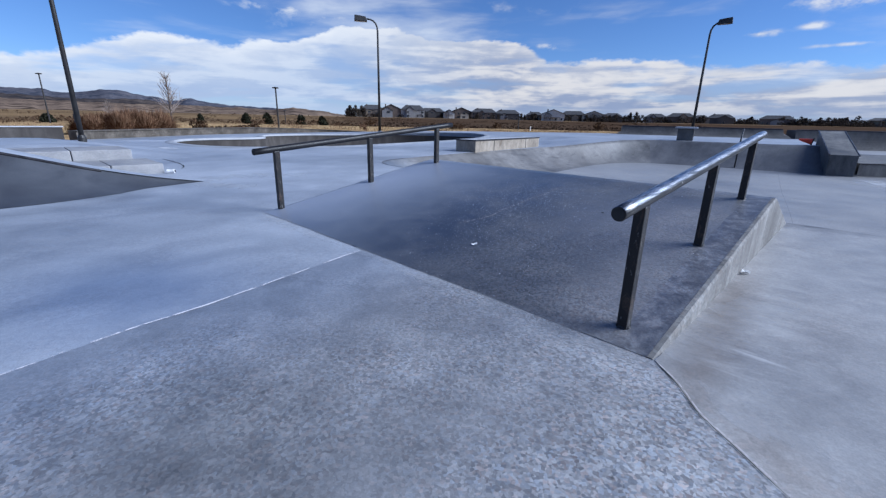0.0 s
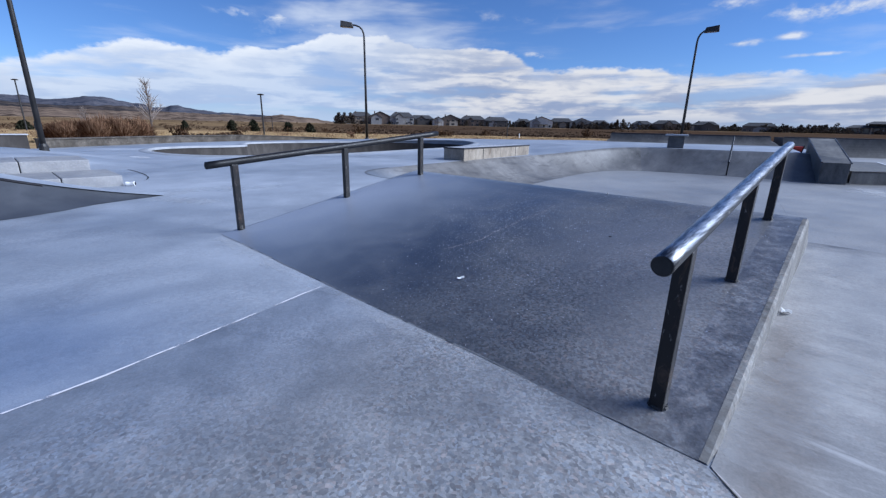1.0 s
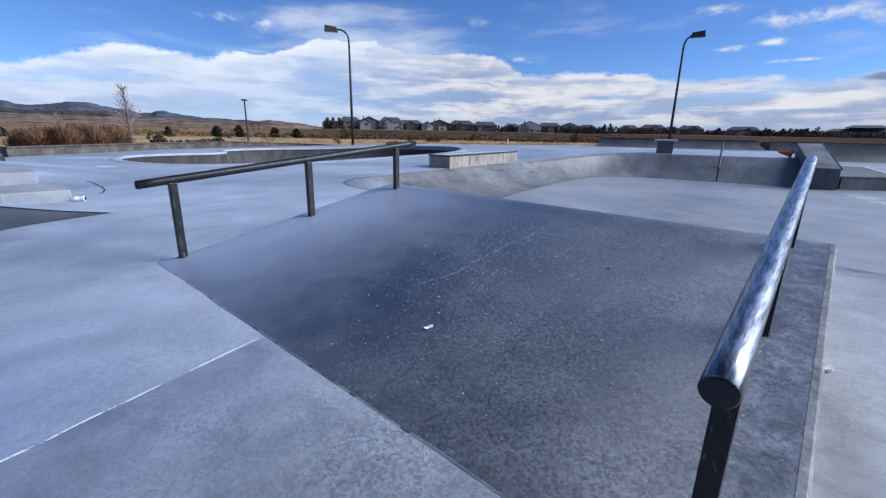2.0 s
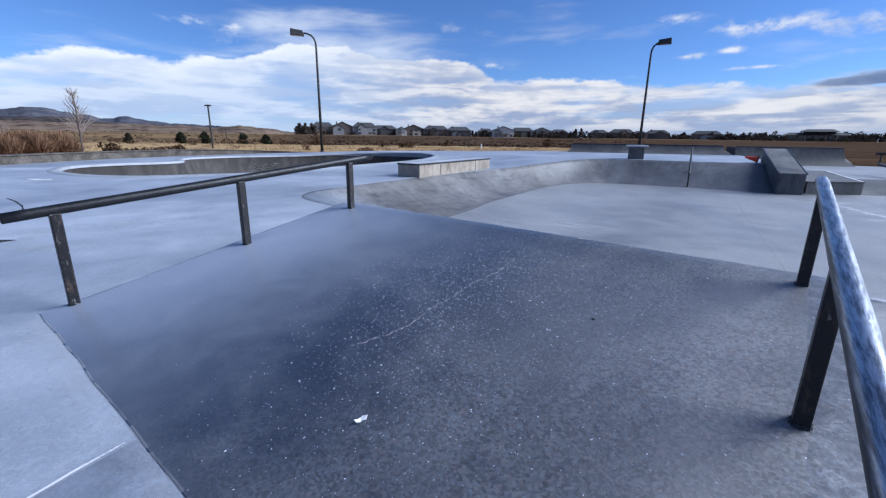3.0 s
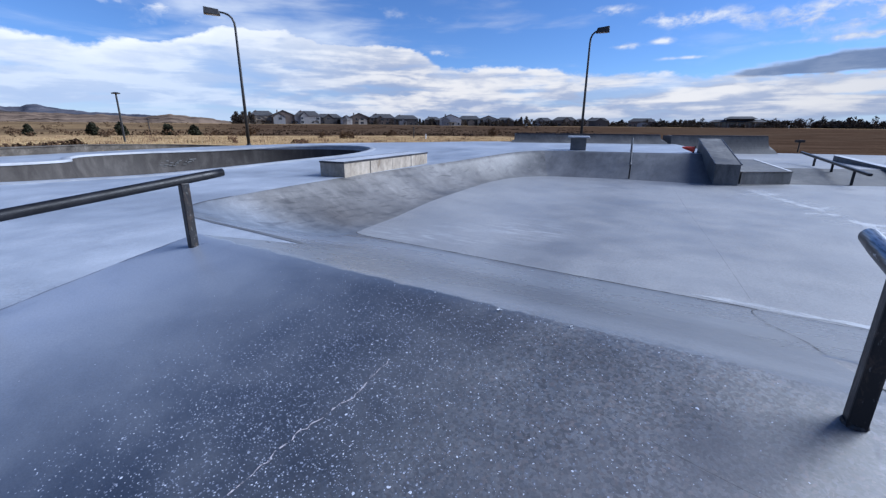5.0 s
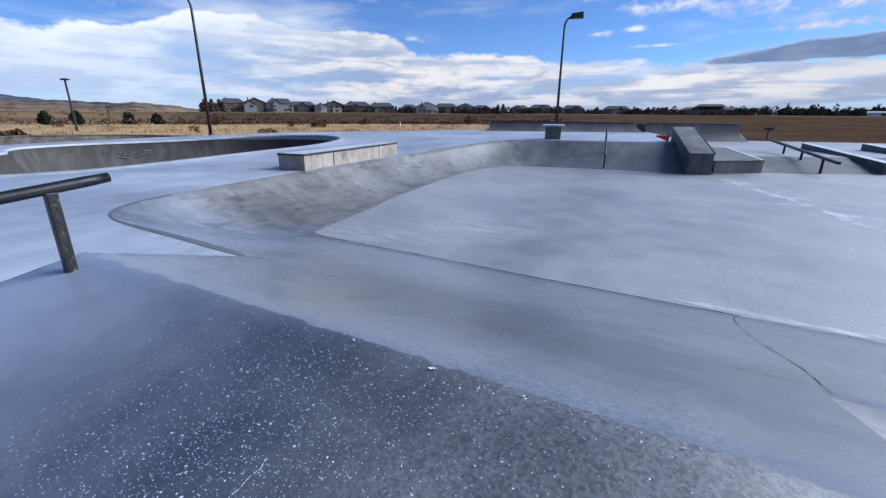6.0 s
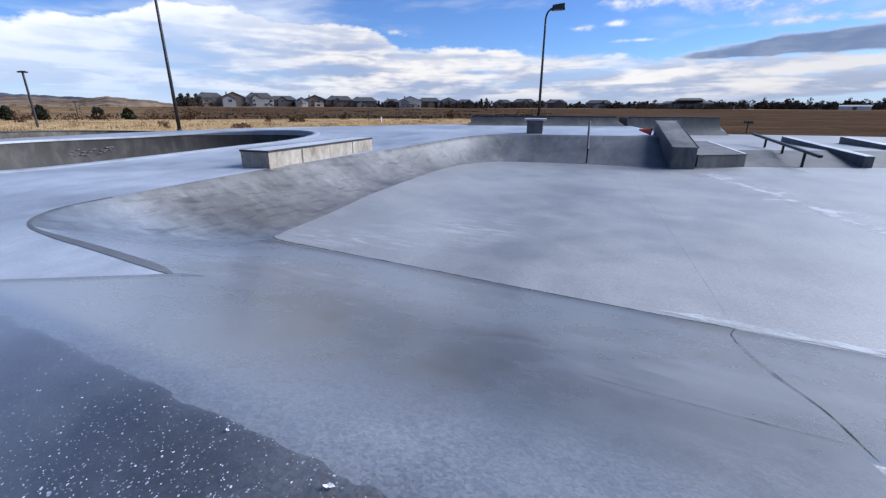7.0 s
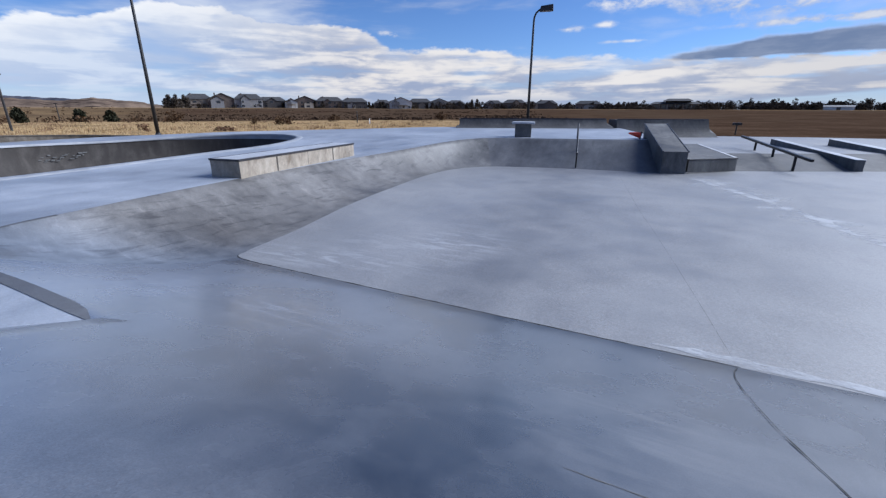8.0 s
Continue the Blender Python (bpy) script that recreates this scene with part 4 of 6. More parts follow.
# ---- ledges, boxes and rails of the bowl ----
def grind_box():
    a = math.atan2(0.57, 4.27)
    e = thing("grind_box", "long tan concrete grind box with dark steel edges", "grind box", pose(-7.82, 8.05, 0, 0, 0, math.degrees(a)))
    L, W, H = 4.35, 0.7, 0.35
    n = 4
    for k in range(n):
        bm = bmesh.new()
        box(bm, -W, 0, L * k / n + 0.005, L * (k + 1) / n - 0.005, -0.25, H - 0.035, bevel=0.008)
        part("block", bm, M_TAN, e)
    for k in range(1, n):
        bm = bmesh.new()
        y = L * k / n
        box(bm, -W + 0.01, -0.004 + 0.006 * (k % 2), y - 0.02 - 0.012 * (k % 2), y + 0.018, -0.24, H - 0.045, bevel=0.003)
        part("mortar_joint", bm, M_STONE, e, "dark rust-stained mortar joint")
    bm = bmesh.new()
    box(bm, -W - 0.004, 0.008, -0.006, L + 0.006, H - 0.034, H, bevel=0.006)
    top = part("top_slab", bm, M_RIM, e, "pale smooth concrete top")
    for x0, x1 in ((-0.035, 0.014), (-W - 0.01, -W + 0.03)):
        bm = bmesh.new()
        box(bm, x0, x1, -0.012, L + 0.012, H - 0.035, H + 0.004, bevel=0.003)
        part("steel_edge", bm, M_EDGE, top, "dark steel edge")
    bm = bmesh.new()
    box(bm, -W + 0.031, -0.036, -0.012, 0.025, H - 0.035, H + 0.003, bevel=0.003)
    part("steel_edge", bm, M_EDGE, top, "dark steel edge")
    return e


grind_box()


def hubba():
    """The sloping ledge beside the flat pad."""
    e = thing("hubba_ledge", "tall sloping grey concrete ledge running down the bank", "hubba ledge")
    fl, fr, bl, br = Vector((-0.45, 17.22)), Vector((0.24, 17.46)), Vector((-1.13, 20.69)), Vector((-0.4, 20.85))
    bm = bmesh.new()
    prism(bm, [(*fl, -0.7), (*fr, -0.7), (*br, -0.7), (*bl, -0.7)], [(*fl, 0.06), (*fr, 0.06), (*br, 0.78), (*bl, 0.78)], 0.012)
    part("body", bm, M_LEDGE, e)
    for p, q, s in ((fr, br, 1), (fl, bl, -1)):
        bm = bmesh.new()
        o = Vector((0.012 * s, 0.003 * s))
        tube(bm, [(*(p + o), 0.055), (*(q + o), 0.775)], 0.02, 8)
        part("steel_edge", bm, M_EDGE, e, "dark steel edge")


hubba()


def manual_pad():
    e = thing("manual_pad", "low flat concrete pad with pale metal edge", "manual pad")
    a, b, c, d = Vector((0.3, 17.66)), Vector((1.75, 18.92)), Vector((1.12, 25.0)), Vector((-0.75, 24.6))
    bm = bmesh.new()
    prism(bm, [(*p, -0.7) for p in (a, b, c, d)], [(*p, -0.19) for p in (a, b, c, d)], 0.01)
    part("body", bm, M_LEDGE, e)
    bm = bmesh.new()
    n = (b - c).normalized()
    n = Vector((-n.y, n.x)) * 0.075
    prism(bm, [(*p, -0.188) for p in (b - n, b, c, c - n)], [(*p, -0.178) for p in (b - n, b, c, c - n)])
    bmesh.ops.recalc_face_normals(bm, faces=bm.faces)
    part("side_edge", bm, M_PALE, e, "pale worn metal edge")
    bm = bmesh.new()
    tube(bm, [(*a, -0.195), (*b, -0.195)], 0.022, 8)
    part("front_edge", bm, M_EDGE, e, "dark steel edge")


manual_pad()


def slope_ledge(x, y, length, z0, z1, base0, width):
    e = thing("slope_ledge", "long low concrete ledge sloping down the bank, pale top", "grind ledge", group="sloping ledges")
    d = Vector((-0.15, 0.989))
    n = Vector((0.989, 0.15)) * width
    a = Vector((x, y))
    ring = [a, a + n, a + n + d * length, a + d * length]
    bm = bmesh.new()
    prism(bm, [(*p, base0) for p in ring], [(*p, z) for p, z in zip(ring, (z0, z0, z1, z1))], 0.01)
    part("body", bm, M_LEDGE, e)
    bm = bmesh.new()
    ring = [ring[0] - d * 0.01 - n * 0.03, ring[1] - d * 0.01 + n * 0.03, ring[2] + d * 0.01 + n * 0.03, ring[3] + d * 0.01 - n * 0.03]
    prism(bm, [(*p, z) for p, z in zip(ring, (z0 + 0.001, z0 + 0.001, z1 + 0.001, z1 + 0.001))], [(*p, z + 0.014) for p, z in zip(ring, (z0, z0, z1, z1))], 0.004)
    part("cap", bm, M_RIM, e, "pale worn cap")


slope_ledge(5.2, 20.6, 6.7, -0.25, 0.0, -0.7, 0.27)
slope_ledge(7.4, 21.55, 6.3, -0.22, 0.03, -0.7, 0.33)


def flat_rail():
    e = thing("flat_rail", "black flat steel rail sloping down on three posts", "grind rail")
    p, q = Vector((3.58, 18.7, -0.12)), Vector((2.67, 24.75, 0.24))
    d = (q - p).normalized()
    s = d.cross(Vector((0, 0, 1))).normalized() * 0.055
    u = Vector((0, 0, 0.08))
    bm = bmesh.new()
    prism(bm, [p - s - u, p + s - u, p + s, p - s], [q - s - u, q + s - u, q + s, q - s], 0.008)
    bmesh.ops.recalc_face_normals(bm, faces=bm.faces)
    part("rail", bm, M_BLACK, e)
    for x, y, z in ((3.43, 19.74, -0.63), (3.17, 21.45, -0.4), (2.91, 23.15, -0.27)):
        k = (y - p.y) / (q.y - p.y)
        bm = bmesh.new()
        box(bm, x - 0.035, x + 0.035, y - 0.035, y + 0.035, z - 0.03, p.z + (q.z - p.z) * k - 0.075, bevel=0.006)
        part("post", bm, M_BLACK, e)


flat_rail()


def bank_rail():
    e = thing("bank_handrail", "black steel handrail running down the far bank", "handrail")
    p, q = Vector((-3.0, 17.2, -0.12)), Vector((-3.35, 19.35, 0.76))
    bm = bmesh.new()
    tube(bm, [p, q], 0.032, 10)
    part("rail", bm, M_BLACK, e)
    for a, b in ((p, FLOOR_Z - 0.02), (p.lerp(q, 0.52), -0.22), (q - Vector((0, 0.05, 0.02)), 0.2)):
        bm = bmesh.new()
        tube(bm, [(a.x, a.y + 0.02, b), (a.x, a.y + 0.02, a.z)], 0.026, 8)
        part("post", bm, M_BLACK, e)


bank_rail()


def litter_bin():
    e = thing("litter_bin", "square grey concrete bin with flat overhanging lid", "litter bin", pose(-5.41, 19.25, DECK2_Z, 0, 0, 14))
    bm = bmesh.new()
    box(bm, -0.31, 0.31, -0.31, 0.31, 0, 0.5, bevel=0.02)
    part("body", bm, M_SHADY, e)
    bm = bmesh.new()
    box(bm, -0.43, 0.43, -0.43, 0.43, 0.5, 0.57, bevel=0.025)
    part("lid", bm, M_RIM, e, "pale flat concrete lid")
    # thin black plate stands for the shade inside the bin's opening
    bm = bmesh.new()
    box(bm, 0.305, 0.315, -0.16, 0.16, 0.14, 0.43, bevel=0.004)
    part("opening", bm, M_RUBBER, e, "dark plate for the shaded side opening")


litter_bin()


def fallen_cone():
    m = pose(-1.2, 20.3, DECK2_Z + 0.12, 0, -80, 8)
    e = thing("traffic_cone", "orange traffic cone lying on its side", "traffic cone", m)
    bm = bmesh.new()
    tube(bm, [(0, 0, 0.03), (0, 0, 0.05), (0, 0, 0.09), (0, 0, 0.42), (0, 0, 0.44), (0, 0, 0.45)], [0.115, 0.11, 0.1, 0.034, 0.026, 0.016], 24)
    part("cone", bm, M_ORANGE, e)
    bm = bmesh.new()
    box(bm, -0.135, 0.135, -0.135, 0.135, 0, 0.035, bevel=0.012)
    part("base", bm, M_RUBBER, e, "black rubber base")


fallen_cone()


def back_quarter(p, q, z0, z1, side_label, mat):
    """A quarter pipe whose curved face looks back over the bowl."""
    p, q = Vector(p), Vector(q)
    d = (q - p).normalized()
    n = Vector((-d.y, d.x))
    bm = bmesh.new()
    prof = [(0.0, z0 - 0.1)] + [(0.9 * math.sin(k / 10 * 1.25), z0 + (z1 - z0) * (1 - math.cos(k / 10 * 1.25)) / (1 - math.cos(1.25))) for k in range(11)] + [(1.9, z1), (1.9, z0 - 0.3)]
    rings = [[bm.verts.new((*(o + n * (v - 0.0) + d * s * (0.25 if v > 0.5 else 0)), z)) for v, z in prof] for o, s in ((p, 1), (q, -1))]
    for k in range(len(prof) - 1):
        bm.faces.new((rings[0][k], rings[1][k], rings[1][k + 1], rings[0][k + 1]))
    bm.faces.new(rings[0])
    bm.faces.new(rings[1][::-1])
    bmesh.ops.recalc_face_normals(bm, faces=bm.faces)
    e = thing("quarter_pipe", side_label, "quarter pipe")
    part("body", bm, mat, e)
    bm = bmesh.new()
    tube(bm, [(*(p + n * 0.87 + d * 0.3), z1 + 0.01), (*(q + n * 0.87 - d * 0.3), z1 + 0.01)], 0.03, 8)
    part("coping", bm, M_EDGE, e, "dark steel coping")


back_quarter((-10.95, 25.3), (-2.75, 29.15), DECK2_Z, 0.74, "long low grey concrete quarter pipe at the deck's end", M_BACK)
back_quarter((-2.6, 29.2), (2.75, 32.2), LOW_Z, 0.72, "grey concrete quarter pipe with flared end", M_BACK)


def low_wall():
    e = thing("low_wall", "low dark concrete wall with pale cap behind the platform", "low wall", pose(-17.5, -0.3, 0, 0, 0, 3))
    bm = bmesh.new()
    box(bm, -0.35, 0, -7, 0, -0.1, 0.44, bevel=0.012)
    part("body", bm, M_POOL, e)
    bm = bmesh.new()
    box(bm, -0.38, 0.03, -7, 0.03, 0.441, 0.47, bevel=0.01)
    part("cap", bm, M_RIM, e, "pale flat cap")


low_wall()


# ---- the side with steps, hump and seat wall ----
def hump():
    e = thing("bank_hump", "dark curved concrete bank with a pale lip", "skate ramp")
    ridge = [(-6.2, 0.22, 0.0), (-6.25, -0.35, 0.1), (-6.3, -0.98, 0.25), (-6.45, -1.71, 0.46), (-6.6, -2.6, 0.7), (-6.8, -4.2, 0.95), (-7.0, -7, 1.0)]
    base = [(-6.19, 0.21, 0.0), (-5.95, -0.5, 0), (-5.67, -0.9, 0), (-5.42, -1.6, 0), (-5.32, -2.6, 0), (-5.2, -4.2, 0), (-5.1, -7, 0)]
    ridge, base = resample(ridge, 40), resample(base, 40)
    bm, cols = bmesh.new(), []
    for a, b in zip(ridge, base):
        col = []
        for k in range(13):
            t = k / 12
            p = b.lerp(a, t)
            p.z = 0.003 + a.z * (0.35 * t + 0.65 * t * t)
            col.append(bm.verts.new(p))
        cols.append(col)
    for a, b in zip(cols, cols[1:]):
        for k in range(12):
            bm.faces.new((a[k], b[k], b[k + 1], a[k + 1])).smooth = True
    bmesh.ops.recalc_face_normals(bm, faces=bm.faces)
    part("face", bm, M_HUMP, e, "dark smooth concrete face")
    bm, cols = bmesh.new(), []
    for i, a in enumerate(ridge):
        w = 0.1 + 0.72 * min(1, i / 14)
        cols.append([bm.verts.new((a.x + dx, a.y, z)) for dx, z in ((0.03, a.z + 0.006), (-w, a.z + 0.012), (-w - 0.05, -0.01))])
    for a, b in zip(cols, cols[1:]):
        for k in range(2):
            bm.faces.new((a[k], b[k], b[k + 1], a[k + 1]))
    bmesh.ops.recalc_face_normals(bm, faces=bm.faces)
    part("lip_slab", bm, M_DECK, e, "pale concrete lip")
    bm = bmesh.new()
    tube(bm, [(a.x + 0.03, a.y, a.z - 0.012) for a in ridge[6:]], 0.018, 8)
    part("coping", bm, M_EDGE, e, "thin dark steel coping")


hump()


def steps():
    for name, x0, x1, y1, z, cut in (("ledge_block", -8.62, -7.52, 0.06, 0.15, (-4, -2.0, -0.62, 0.06)), ("ledge_block", -9.7, -8.62, -0.14, 0.31, (-4, -1.9, -0.95, -0.14))):
        for a, b in zip(cut, cut[1:]):
            bm = bmesh.new()
            box(bm, x0, x1, a + 0.006, b - 0.006, -0.02, z, bevel=0.014)
            tagged(part(name, bm, M_BLOCK), "pale cast concrete step block", "concrete block", "step blocks")
    # behind them the ground swells gently to a low platform
    swell = lambda x, y: -0.012 + 0.31 * smooth(1.6, -1.3, y) * smooth(-9.7, -10.9, x) * smooth(-14.55, -13.8, x)
    ring = [(-14.6, -6), (-12.0, -6), (-9.715, -6), (-9.715, -3), (-9.715, 0), (-9.715, 1.7), (-12.0, 1.7), (-14.6, 1.7), (-14.6, 0), (-14.6, -3)]
    tagged(part("upper_platform", sheet(ring, [], swell, 0.3), M_DECK, smooth=True), "low raised concrete platform behind the steps", "platform", kind="structure")


steps()


def seat_wall():
    line = resample([(-18.65, 0.15, 0), (-19.6, 1.55, 0), (-21.8, 5.0, 0), (-22.8, 8.2, 0), (-23.35, 11.0, 0), (-23.35, 12.4, 0), (-22.5, 13.75, 0), (-20.5, 15.5, 0)], 34)
    e = thing("seat_wall", "low grey stone seat wall along the deck's edge", "seat wall")
    for name, w, z0, z1, m in (("wall", 0.16, -0.1, 0.26, M_STONE), ("cap", 0.2, 0.262, 0.3, M_STONE)):
        bm, cols = bmesh.new(), []
        for i, p in enumerate(line):
            d = (line[min(i + 1, 33)] - line[max(i - 1, 0)]).normalized()
            n = Vector((-d.y, d.x, 0))
            o = p + n * 0.22
            k = 1 - 0.85 * smooth(16, 33, i)
            cols.append([bm.verts.new(o + n * w * s + Vector((0, 0, z * k if z > 0 else z))) for s, z in ((-1, z0), (-1, z1), (1, z1), (1, z0))])
        for a, b in zip(cols, cols[1:]):
            for k in range(4):
                bm.faces.new((a[k], b[k], b[(k + 1) % 4], a[(k + 1) % 4]))
        bm.faces.new(cols[0])
        bm.faces.new(cols[-1][::-1])
        bmesh.ops.recalc_face_normals(bm, faces=bm.faces)
        part(name, bm, m, e)


seat_wall()


# ---- lamps ----
def street_lamp(x, y, z, height, arm, length, label, girth=1.0):
    """A tapered pole, a bent arm and a shoebox head."""
    e = thing("street_lamp", label, "street lamp", pose(x, y, z, 0, 0, arm), "park lamps")
    bm = bmesh.new()
    bend = [(0, 0, height - 0.62), (0.02, 0, height - 0.4), (0.1, 0, height - 0.2), (0.26, 0, height - 0.06), (0.45, 0, height)]
    tube(bm, [(0, 0, 0.1), (0, 0, height * 0.5), *bend, (length - 0.62, 0, height + 0.02)], [girth * r for r in (0.085, 0.068, 0.055, 0.052, 0.05, 0.048, 0.045, 0.042)], 14)
    for f in bm.faces:
        f.smooth = True
    part("pole", bm, M_POLE, e)
    bm = bmesh.new()
    prism(bm, [(length - 0.7, -0.17, height - 0.14), (length + 0.04, -0.22, height - 0.12), (length + 0.04, 0.22, height - 0.12), (length - 0.7, 0.17, height - 0.14)],
          [(length - 0.62, -0.13, height + 0.12), (length + 0.02, -0.2, height + 0.17), (length + 0.02, 0.2, height + 0.17), (length - 0.62, 0.13, height + 0.12)], 0.02)
    head = part("head", bm, M_POLE, e)
    bm = bmesh.new()
    box(bm, length - 0.56, length - 0.06, -0.14, 0.14, height - 0.146, height - 0.138)
    part("lens", bm, M_LENS, head, "flat glass lens")
    bm = bmesh.new()
    tube(bm, [(0, 0, -0.05), (0, 0, 0.1), (0, 0, 0.16)], [0.13 * girth, 0.13 * girth, 0.09 * girth], 16)
    part("base_cover", bm, M_POLE, e)
    bm = bmesh.new()
    box(bm, 0.06, 0.09, -0.04, 0.04, 0.45, 0.65, bevel=0.005)
    part("hand_hole_cover", bm, M_POLE, e)
    return e


street_lamp(-22.0, 15.32, 0, 6.45, 238, 1.3, "tall dark bronze park lamp with arm and box head")
street_lamp(-7.6, 28.2, 0.1, 6.4, 10, 0.97, "tall dark bronze park lamp with arm and box head")
street_lamp(-13.3, -0.3, 0.21, 6.4, 200, 1.3, "tall dark bronze park lamp standing on the raised platform", 0.68)


def path_lamp(x, y, z, h):
    e = thing("path_lamp", "dark path lamp with flat disc head beside the field", "path lamp", pose(x, y, z), "path lamps")
    bm = bmesh.new()
    tube(bm, [(0, 0, -0.1), (0, 0, h)], [0.07, 0.055], 10)
    part("pole", bm, M_POLE, e)
    bm = bmesh.new()
    tube(bm, [(0, 0, h - 0.02), (0, 0, h + 0.04), (0, 0, h + 0.09)], [0.24, 0.27, 0.1], 16)
    part("head", bm, M_POLE, e)


path_lamp(-35.8, 15.1, -0.2, 3.3)
path_lamp(-58, 2, -0.3, 4.6)
path_lamp(-78, 36, -0.5, 2.3)


def pedestal_grill():
    e = thing("pedestal_grill", "small dark steel park grill on a post", "grill", pose(4.1, 36.5, -0.35, 0, 0, 20))
    bm = bmesh.new()
    tube(bm, [(0, 0, -0.1), (0, 0, 0.69)], 0.04, 10)
    part("post", bm, M_POLE, e)
    bm = bmesh.new()
    box(bm, -0.22, 0.22, -0.16, 0.16, 0.68, 0.82, bevel=0.01)
    part("firebox", bm, M_POLE, e)
    bm = bmesh.new()
    for k in range(7):
        box(bm, -0.21 + k * 0.065, -0.19 + k * 0.065, -0.17, 0.17, 0.822, 0.835)
    part("grate", bm, M_EDGE, e)


pedestal_grill()


# ---- field, hills and town ----
def polar(az, dist, z=0.0):
    return Vector((-0.4 - dist * math.sin(radians(az)), 0.5 + dist * math.cos(radians(az)), z))


def field_z(x, y):
    r = math.hypot(x + 4, y - 8)
    n = noise.noise((x * 0.02, y * 0.02, 0)) * 0.9 + noise.noise((x * 0.09, y * 0.09, 4)) * 0.22
    return -0.06 - 0.22 * smooth(-6, -1, x) * smooth(26, 31, y) * smooth(70, 40, r) - 0.6 * smooth(24, 90, r) + 2.0 * smooth(90, 310, r) + n * smooth(22, 70, r) * 0.5


def field_material():
    m, nt, b = material("dry_grassland", 0.95, 0, 0.0)
    v = obj_co(nt)
    fine = noisen(nt, v, 2.2, 6, 0.7)
    mid = noisen(nt, obj_co(nt, (0.6, 1, 1)), 0.16, 8, 0.68, 0.8)
    broad = noisen(nt, v, 0.012, 5, 0.6, 0.3)
    gold = ramp(nt, fine, [(0.3, (0.2, 0.12, 0.05)), (0.5, (0.38, 0.255, 0.128)), (0.72, (0.52, 0.375, 0.21))])
    brown = ramp(nt, mathn(nt, "ADD", mathn(nt, "MULTIPLY", fine, 0.35), mathn(nt, "MULTIPLY", mid, 0.65)), [(0.34, (0.036, 0.021, 0.013)), (0.5, (0.07, 0.043, 0.027)), (0.66, (0.12, 0.078, 0.05))])
    # golden verge near the park, darker scrub beyond it
    sep = nt.nodes.new("ShaderNodeSeparateXYZ")
    nt.links.new(v, sep.inputs[0])
    dx = mathn(nt, "ADD", sep.outputs[0], 4.0)
    dy = mathn(nt, "ADD", sep.outputs[1], -8.0)
    r = mathn(nt, "SQRT", mathn(nt, "ADD", mathn(nt, "MULTIPLY", dx, dx), mathn(nt, "MULTIPLY", dy, dy)))
    # west of the houses gold reaches out to the hills; to the north-east all is brown stubble
    az = mathn(nt, "MULTIPLY", mathn(nt, "ARCTAN2", mathn(nt, "MULTIPLY", dx, -1.0), dy), 57.2958)
    west = mathn(nt, "MULTIPLY", mathn(nt, "SUBTRACT", az, 52.0), 0.06, clamp=True)
    east = mathn(nt, "MULTIPLY", mathn(nt, "SUBTRACT", 24.0, az), 0.08, clamp=True)
    f = mathn(nt, "ADD", mathn(nt, "MULTIPLY", mathn(nt, "SUBTRACT", r, 50.0), 0.05), mathn(nt, "MULTIPLY", mathn(nt, "SUBTRACT", mid, 0.5), 2.5))
    f = mathn(nt, "ADD", f, mathn(nt, "MULTIPLY", east, 3.0))
    f = mathn(nt, "SUBTRACT", mathn(nt, "MINIMUM", f, 1.2), mathn(nt, "MULTIPLY", west, 0.75), clamp=True)
    back = mathn(nt, "MULTIPLY", mathn(nt, "SUBTRACT", r, 265.0), 0.05, clamp=True)
    f = mathn(nt, "MULTIPLY", f, mathn(nt, "SUBTRACT", 1.0, mathn(nt, "MULTIPLY", back, 0.7)))
    col = mixc(nt, f, gold, brown)
    scrub = ramp(nt, mid, [(0.54, (0, 0, 0)), (0.62, (1, 1, 1))])
    col = mixc(nt, mathn(nt, "MULTIPLY", scrub, mathn(nt, "MULTIPLY_ADD", east, -0.5, 0.65)), col, (0.1, 0.068, 0.042))
    # broad dark heath patches and pale mown strips farther out
    wide = noisen(nt, obj_co(nt, (1, 0.45, 1)), 0.02, 6, 0.6, 0.6)
    far = mathn(nt, "MULTIPLY", mathn(nt, "SUBTRACT", r, 70.0), 0.02, clamp=True)
    heath = ramp(nt, wide, [(0.47, (0, 0, 0)), (0.58, (1, 1, 1))])
    col = mixc(nt, mathn(nt, "MULTIPLY", mathn(nt, "MULTIPLY", heath, far), 0.6), col, (0.085, 0.058, 0.038))
    nt.links.new(col, b.inputs["Base Color"])
    bump(nt, b, mathn(nt, "ADD", fine, mid), 0.6, 0.12)
    return m


M_FIELD = field_material()
park_ring = [(-17, -16.2), (-17.0, -6), (-18.6, 0.1), (-19.6, 1.55), (-21.8, 5.0), (-22.8, 8.2), (-23.4, 12.2), (-22.5, 13.6), (-19, 16.7), (-15, 21.9), (-13.2, 25.6), (-11.5, 27.0), (-2.9, 31.0),
             (2.8, 33.6), (8, 35), (18, 36), (18, -16)]
extra = []
for k in range(46):
    rr = 26 * 1.11**k
    if rr < 4200:
        extra += [(-4 + rr * math.cos(a + k * 0.3), 8 + rr * math.sin(a + k * 0.3)) for a in [2 * math.pi * j / 54 for j in range(54)]]
extra = [p for p in extra if not inside(p, park_ring)]
rim = [(-4 + 4400 * math.cos(2 * math.pi * j / 48), 8 + 4400 * math.sin(2 * math.pi * j / 48)) for j in range(48)]
tagged(part("ground", sheet(rim, [park_ring], field_z, 0, extra), M_FIELD, smooth=True), "dry golden and brown prairie reaching the horizon", "field", kind="structure")


